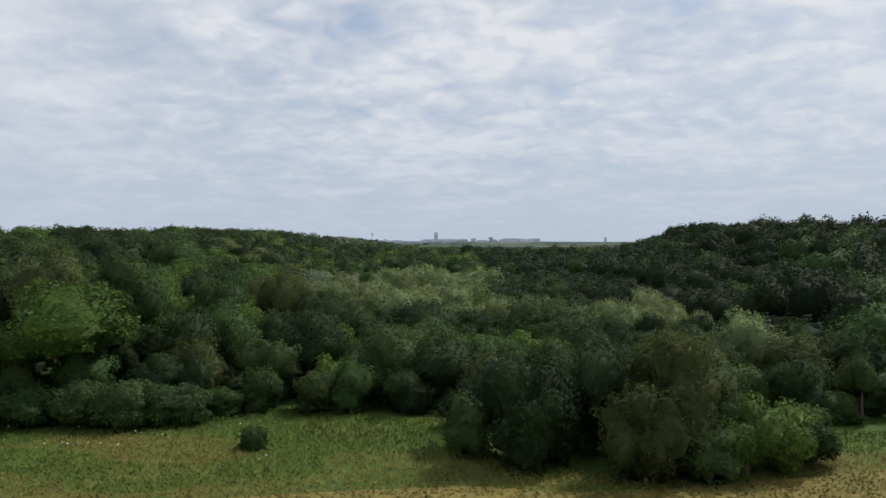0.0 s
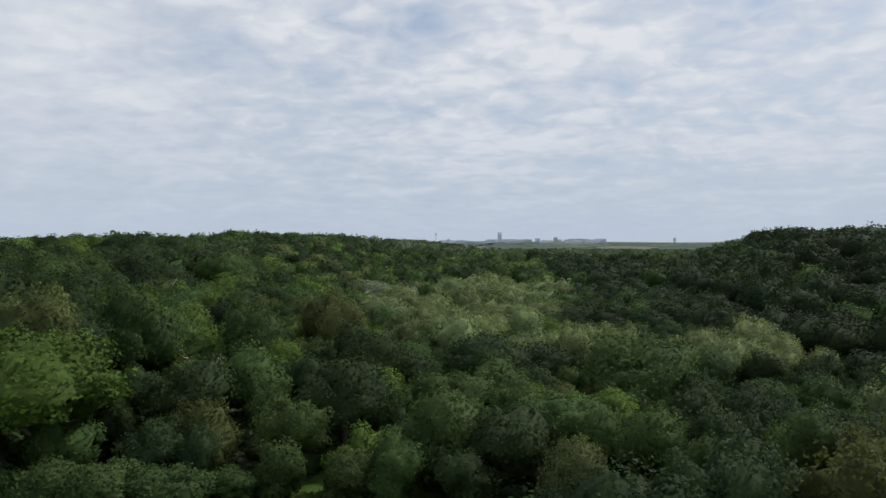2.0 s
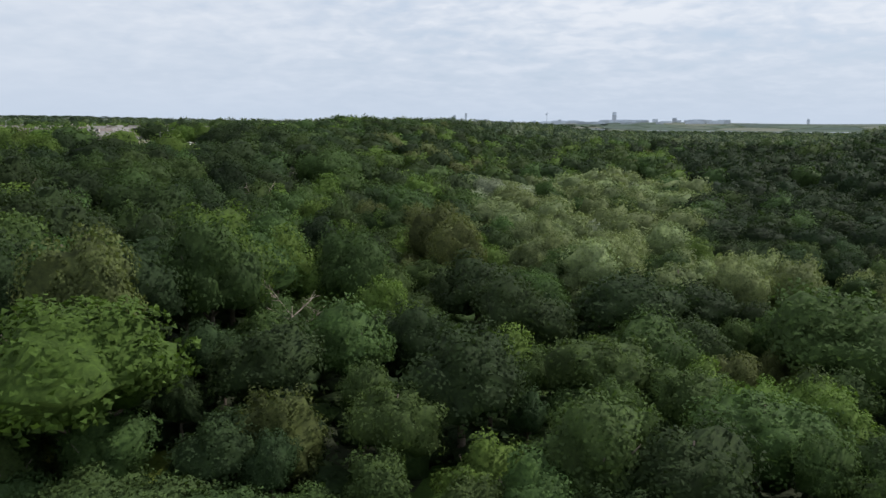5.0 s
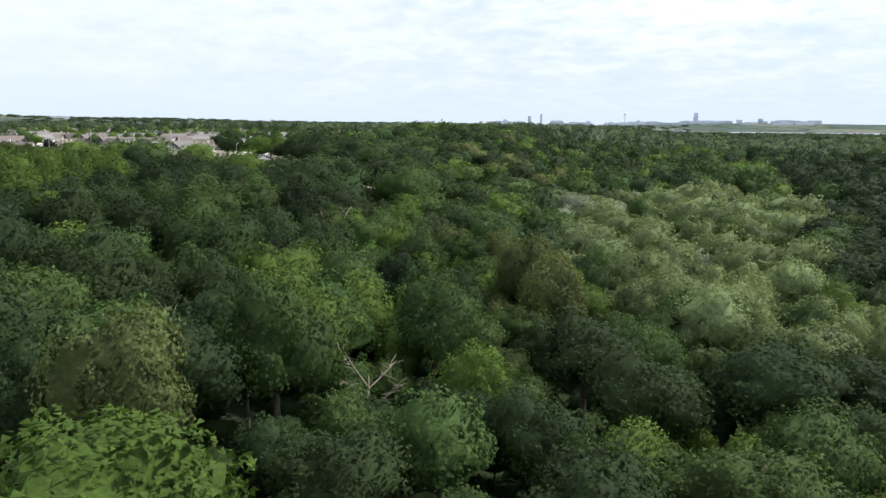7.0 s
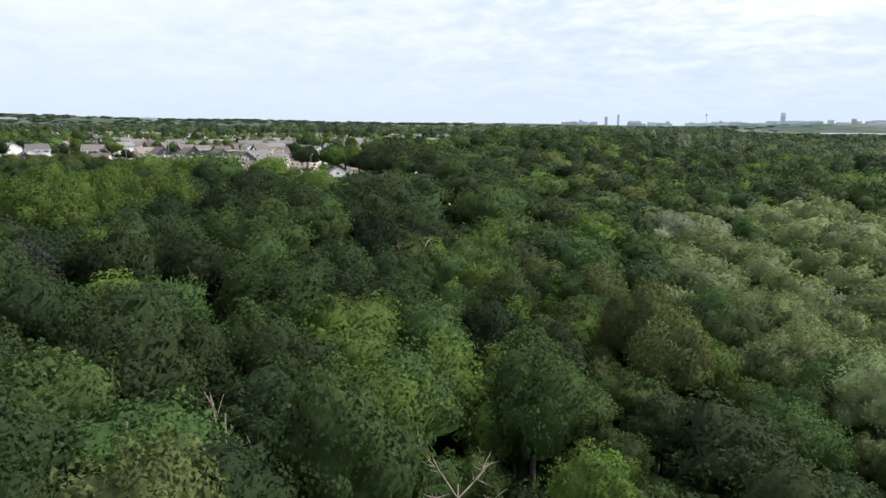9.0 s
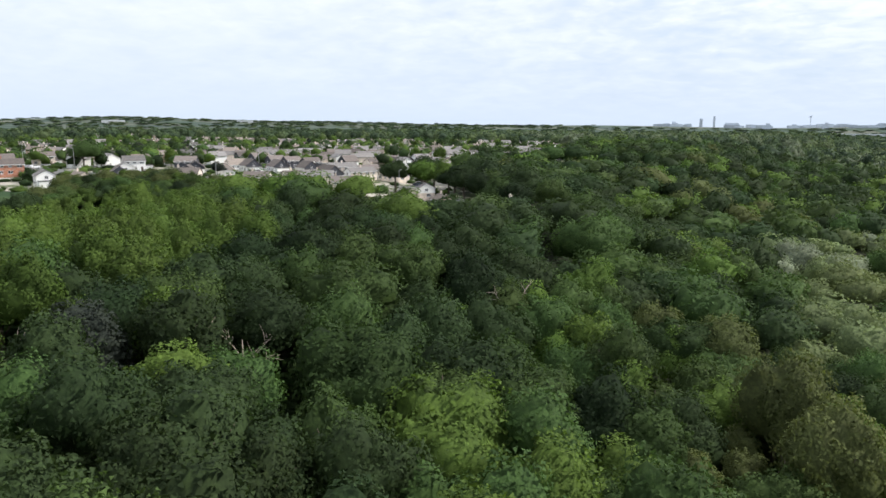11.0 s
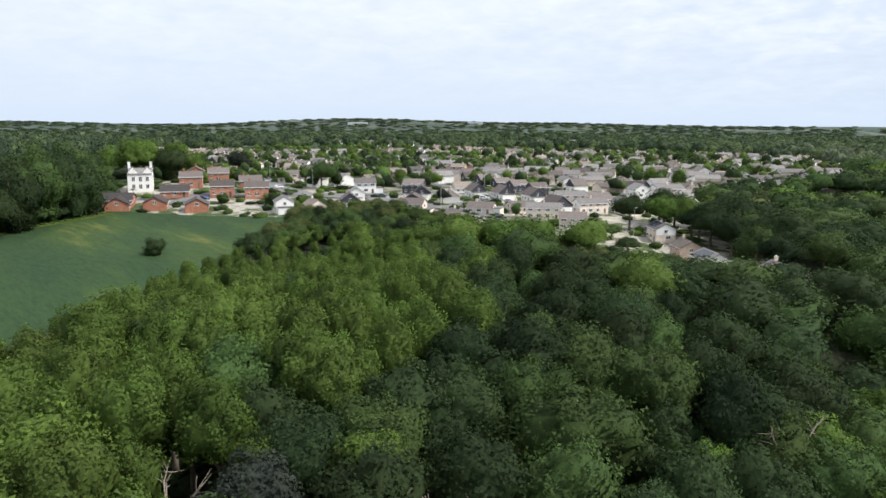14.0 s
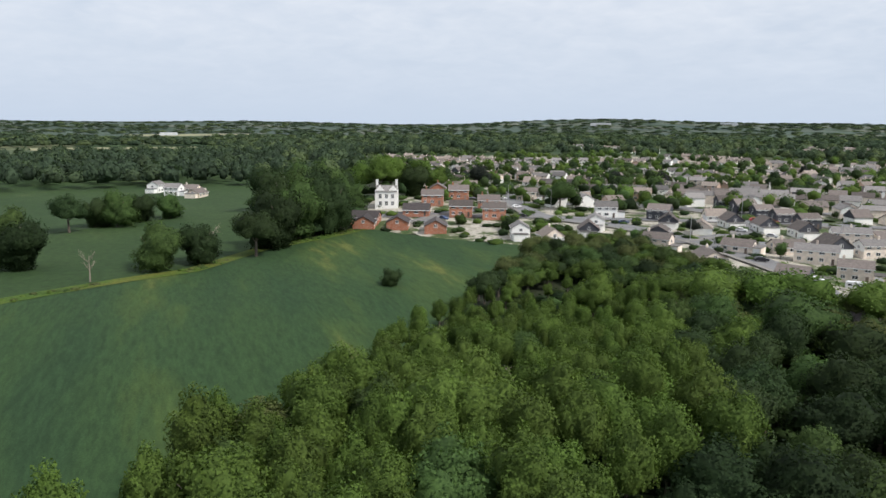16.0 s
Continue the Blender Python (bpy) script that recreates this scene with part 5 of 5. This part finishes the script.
# larger trees among the houses and in the pasture: kind, x, y, height, radius
PARK_TREES = [
    ("mid", -287, 231, 11.5, 6.2), ("dark", -158, 268, 11.0, 6.0), ("dark", -150, 263, 11.5, 5.6), ("bright", -142, 259, 11.0, 5.0), ("dark", -133, 253, 11.5, 6.0), ("dark", -124, 247, 11.5, 5.6), ("mid", -114, 239, 11.0, 5.4), ("dark", -104, 228, 10.0, 5.4), ("copper", -372, 236, 12.0, 6.5), ("copper", -219, 236, 5.0, 2.6), ("bright", -150, 258, 10.5, 6.0), ("dark", -157, 252, 10.5, 6.0), ("dark", -138, 256, 11.0, 6.5),
    ("dark", -112, 250, 12.0, 6.0), ("mid", -100, 240, 12.0, 6.0), ("mid", -152, 237, 4.0, 3.4), ("dark", -141, 229, 4.0, 3.6), ("mid", -128, 221, 4.2, 3.8), ("dark", -110, 208, 4.4, 3.8), ("mid", -119, 214, 4.5, 4.0), ("dark", -84, 216, 7.0, 5.0),
    ("dark", -140, 272, 12.0, 6.5), ("dark", -178, 149, 8.0, 3.8), ("dark", -184, 155, 6.0, 3.4), ("edge", -199, 136, 4.6, 2.6), ("edge", -168, 141, 5.0, 2.8), ("dark", -244, 112, 13.0, 6.6),
    ("edge", -236, 88, 13.0, 7.0), ("edge", -241, 97, 12.0, 6.2), ("dark", -308, 61, 12.5, 6.2),
]
PASTURE_TREES = [
    ("dark", -319, 68, 11.8, 6.2), ("dark", -317, 75, 14.2, 6.9), ("dark", -327, 82, 11.8, 5.8), ("dark", -334, 92, 10.6, 6.2), ("dark", -246, 57, 14.2, 6.9), ("dark", -281, 49, 13.0, 6.9), ("mid", -256, 120, 14.2, 7.5),
    ("dark", -268, 128, 15.3, 7.8), ("dark", -277, 140, 15.3, 7.5), ("dark", -284, 132, 15.9, 7.8), ("dark", -296, 140, 15.9, 7.8), ("mid", -297, 150, 14.2, 6.4), ("dark", -318, 152, 14.2, 6.9),
    ("bright", -326, 172, 15.3, 7.4), ("dark", -322, 184, 13.0, 6.4), ("dark", -268, 182, 4.0, 2.6), ("mid", -252, 192, 5.0, 3.0), ("bright", -238, 196, 4.0, 2.8),
    ("dark", -306, 128, 15.0, 7.4), ("dark", -322, 138, 15.5, 7.6), ("dark", -338, 130, 15.0, 7.8), ("mid", -312, 146, 15.0, 7.2), ("dark", -340, 148, 15.0, 7.6),
    ("bright", -334, 178, 15.0, 6.8), ("bright", -345, 168, 15.5, 7.0), ("bright", -330, 190, 14.0, 6.2), ("ash", -352, 184, 15.0, 6.5), ("bright", -340, 200, 12.0, 6.0), ("ash", -362, 172, 15.0, 6.5),
]
for i, (kind, x, y, high, radius) in enumerate(PARK_TREES + PASTURE_TREES):
    if high > 10 and -345 < x < -250 and 110 < y < 200:
        high, radius = high * (1.36 if y < 148 else 1.12), radius * 1.16
    if kind in ("dark", "mid") and x < -240 and i >= len(PARK_TREES):
        kind = "edge"
    plant(kind, i, x, y, high, 31 * i, radius / (WIDTH.get(kind, 5.2) * high / TALL.get(kind, 12.5)))
BARE = [(-118, 112, 9.0), (-124, 122, 9.0), (-110, 126, 9.5), (-128, 131, 8.0), (-75.5, 114.5, 9.4), (-37.8, 103, 8.6), (-49.5, 92.8, 11.6), (-88.9, 98.8, 9.3), (-226, 73, 7.5), (-256, 102, 7.5), (-68, 153, 12.0)]
for i, (x, y, high) in enumerate(BARE):
    tree = bare_tree("dead_tree", 400 + i, high, "leafless pale dead tree with forked limbs" + (" in the pasture" if x < -200 else " among green crowns"), 4)
    tree.matrix_basis = pose(x, y, gz(x, y), 0, 0, 60 * i)


# ---- street furniture and vehicles ----
def lamp_post():
    base = tagged(new("street_lamp"), "tall slim grey street lamp beside the estate road", "street lamp", "street lamps")
    part("column", join_tubes([[(0, 0, -0.3), (0, 0, 5), (0, 0, 9.4)]], [0.11, 0.09, 0.06]), STEEL, base)
    part("arm", join_tubes([[(0, 0, 9.35), (0.6, 0, 9.7), (1.3, 0, 9.75)]], [0.05, 0.045, 0.04]), STEEL, base)
    part("lantern", boxes((1.1, 1.8, -0.14, 0.14, 9.68, 9.84)), STEEL, base)
    return base


def join_tubes(lines, radii):
    bm = bmesh.new()
    for line in lines:
        v, t = tube(line, radii, 8)
        vs = [bm.verts.new(p) for p in v]
        for f in t:
            bm.faces.new([vs[i] for i in f])
    return bm


lamps = [(-386, 245, 40), (-280, 223, 160), (-208, 226, 200), (-303, 217, 30), (-330, 260, 90), (-190, 262, 10), (-240, 275, 50), (-150, 244, 100)]
post = lamp_post()
for i, (x, y, a) in enumerate(lamps):
    lamp = copy_thing(post, Matrix.Identity(4)) if i else post
    lamp.matrix_basis = pose(x, y, gz(x, y), 0, 0, a) @ TRUE_SIZE

CAR_PAINT = {c: surface("car_paint_" + c, rgb, 0.3, 5.0, 0.5, 0.04, spec=0.5, coord="Object") for c, rgb in (("white", (0.75, 0.75, 0.75)), ("red", (0.35, 0.03, 0.03)), ("black", (0.02, 0.02, 0.025)), ("silver", (0.42, 0.43, 0.45)), ("blue", (0.04, 0.07, 0.16)))}


def wheel(parent, x, y, r):
    bm = bmesh.new()
    bmesh.ops.create_cone(bm, cap_ends=True, segments=14, radius1=r, radius2=r, depth=0.2, matrix=pose(x, y, r, 90))
    w = part("wheel", bm, RUBBER, parent)
    bm = bmesh.new()
    bmesh.ops.create_cone(bm, cap_ends=True, segments=10, radius1=r * 0.6, radius2=r * 0.6, depth=0.215, matrix=pose(x, y, r, 90))
    part("rim", bm, STEEL, w)


def car(colour):
    base = tagged(new("car"), colour + " hatchback car parked by the houses", "car", "parked cars")
    side = [(-2.05, 0.35), (2.05, 0.35), (2.1, 0.75), (1.95, 0.95), (1.0, 1.02), (0.35, 1.48), (-1.25, 1.5), (-1.95, 1.05), (-2.1, 0.8)]
    bm = extruded([(a, b) for a, b in side], -0.85, 0.85)
    bmesh.ops.bevel(bm, geom=bm.edges[:], offset=0.06, segments=1, affect="EDGES")
    bmesh.ops.transform(bm, matrix=pose(0, 0, 0, 0, 0, -90), verts=bm.verts)
    part("body", bm, CAR_PAINT[colour], base)
    bm = extruded([(0.92, 1.06), (0.36, 1.42), (-1.22, 1.44), (-1.75, 1.06)], -0.87, 0.87)
    bmesh.ops.transform(bm, matrix=pose(0, 0, 0, 0, 0, -90), verts=bm.verts)
    part("side_windows", bm, GLASS, base)
    for sx in (-1.3, 1.3):
        for sy in (-0.78, 0.78):
            wheel(base, sx, sy, 0.32)
    return base


cars = [("white", -165, 225, 40), ("black", -184, 228, 60), ("silver", -227, 246, 40), ("red", -230, 279, 70), ("red", -236, 277, 70), ("blue", -246, 231, 60), ("white", -290, 214, 100), ("silver", -304, 226, 70),
        ("white", -318, 222, 60), ("black", -270, 206, 70), ("blue", -276, 179, 20), ("silver", -208, 256, 40), ("white", -219, 255, 40), ("silver", -345, 236, 60)]
made_cars = {}
for c, x, y, a in cars:
    m = pose(x, y, gz(x, y) + 0.31, 0, 0, a) @ TRUE_SIZE
    if c in made_cars:
        copy_thing(made_cars[c], Matrix.Identity(4)).matrix_basis = m
    else:
        made_cars[c] = car(c)
        made_cars[c].matrix_basis = m
caravan = tagged(new("caravan"), "white touring caravan parked on a drive", "caravan")
bm = extruded([(-2.9, 0.5), (2.9, 0.5), (3.0, 1.2), (2.6, 2.35), (2.2, 2.5), (-2.4, 2.5), (-2.85, 2.2), (-3.0, 1.2)], -1.1, 1.1)
bmesh.ops.bevel(bm, geom=bm.edges[:], offset=0.08, segments=1, affect="EDGES")
bmesh.ops.transform(bm, matrix=pose(0, 0, 0, 0, 0, -90), verts=bm.verts)
part("body", bm, CAR_PAINT["white"], caravan)
for x in (-1.8, 0.2, 1.7):
    part("window", boxes((x - 0.5, x + 0.5, -1.13, 1.13, 1.35, 1.95)), GLASS, caravan)
for sy in (-0.95, 0.95):
    wheel(caravan, 0.2, sy, 0.34)
caravan.matrix_basis = pose(-158, 229, gz(-158, 229) + 0.31, 0, 0, 40) @ TRUE_SIZE @ Matrix.Scale(0.88, 4)

# ---- the far city, its water and sheds ----
def far_block(name, label, az, dist, w, d, h, material, cap=0.0, category="building"):
    a = math.radians(az)
    x, y = -11 + dist * math.sin(a), 48 + dist * math.cos(a)
    base = tagged(new(name), label, category)
    part("wall", boxes((-w / 2, w / 2, -d / 2, d / 2, -8, h)), material, base)
    part("roof", boxes((-w / 2 + 1, w / 2 - 1, -d / 2 + 1, d / 2 - 1, h + 0.004, h + 2 + cap)), material, base)
    base.matrix_basis = pose(x, y, gz(x, y), 0, 0, -az)
    return base


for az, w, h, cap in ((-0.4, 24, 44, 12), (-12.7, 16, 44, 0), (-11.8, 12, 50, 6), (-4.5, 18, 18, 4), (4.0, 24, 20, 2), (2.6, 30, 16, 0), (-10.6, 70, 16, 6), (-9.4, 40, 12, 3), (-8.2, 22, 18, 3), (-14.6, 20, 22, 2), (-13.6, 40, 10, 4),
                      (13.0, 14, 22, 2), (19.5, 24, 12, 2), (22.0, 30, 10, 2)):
    far_block("tower_block", "distant grey tower block on the hazy skyline", az, 3900, 0.92 * w, 18, 0.92 * h, HAZED_CONCRETE, cap)
g4 = np.random.default_rng(31)
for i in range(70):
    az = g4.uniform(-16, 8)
    far_block("city_building", "distant low city building on the hazy skyline", az, g4.uniform(3700, 3980), g4.uniform(20, 80), 20, g4.uniform(6, 15), HAZED_CONCRETE)
mast = tagged(new("mast"), "slim distant radio mast on the skyline", "mast")
part("column", join_tubes([[(0, 0, -5), (0, 0, 30), (0, 0, 62)]], [2.2, 1.6, 1.0]), HAZED_CONCRETE, mast)
part("head", boxes((-6, 6, -6, 6, 48, 56)), HAZED_CONCRETE, mast)
mast.matrix_basis = pose(-11 - 3900 * math.sin(radians(5.5)), 48 + 3900 * math.cos(radians(5.5)), gz(-385, 3930), 0, 0, 0)
for az, dist, w, h in ((-2.2, 2900, 120, 7), (-4.0, 3000, 60, 6), (-9.5, 2500, 70, 8), (-17.3, 1500, 45, 9), (-7.5, 2700, 90, 7), (-15.5, 1800, 36, 6), (-56, 3000, 80, 8), (-47, 3300, 70, 8), (-96, 1900, 40, 6), (-88, 2300, 50, 6)):
    far_block("warehouse", "pale distant warehouse with a flat roof", az, dist, w, 30, h, WHITE_SHED)


def arc(dist, a0, a1):
    return [(-11 + dist * math.sin(radians(a)), 48 + dist * math.cos(radians(a))) for a in np.linspace(a0, a1, 12)]


tagged(loft("estuary_water", arc(3050, 2, 22), arc(3350, 2, 22), 30, 6, 1.2, WATER), "pale distant estuary water before the far shore", "water", kind="structure")


def polar(dist, a0, a1):
    return [(-48 + dist * math.sin(radians(a)), 88 + dist * math.cos(radians(a))) for a in np.linspace(a0, a1, 12)]


for near_d, far_d, a0, a1 in ((960, 1060, -98, -87), (2180, 2330, -92, -83), (1420, 1490, -99, -95)):
    tagged(loft("stubble_field", polar(near_d, a0, a1), polar(far_d, a0, a1), 24, 6, 0.6, STUBBLE), "pale straw-coloured distant field between tree belts", "field", kind="structure")

# ---- the plan at full size ----
for ob in list(scene.objects):
    if ob.parent is None and ob.type in ("MESH", "EMPTY"):
        ob.matrix_basis = Matrix.Scale(GROW, 4) @ ob.matrix_basis
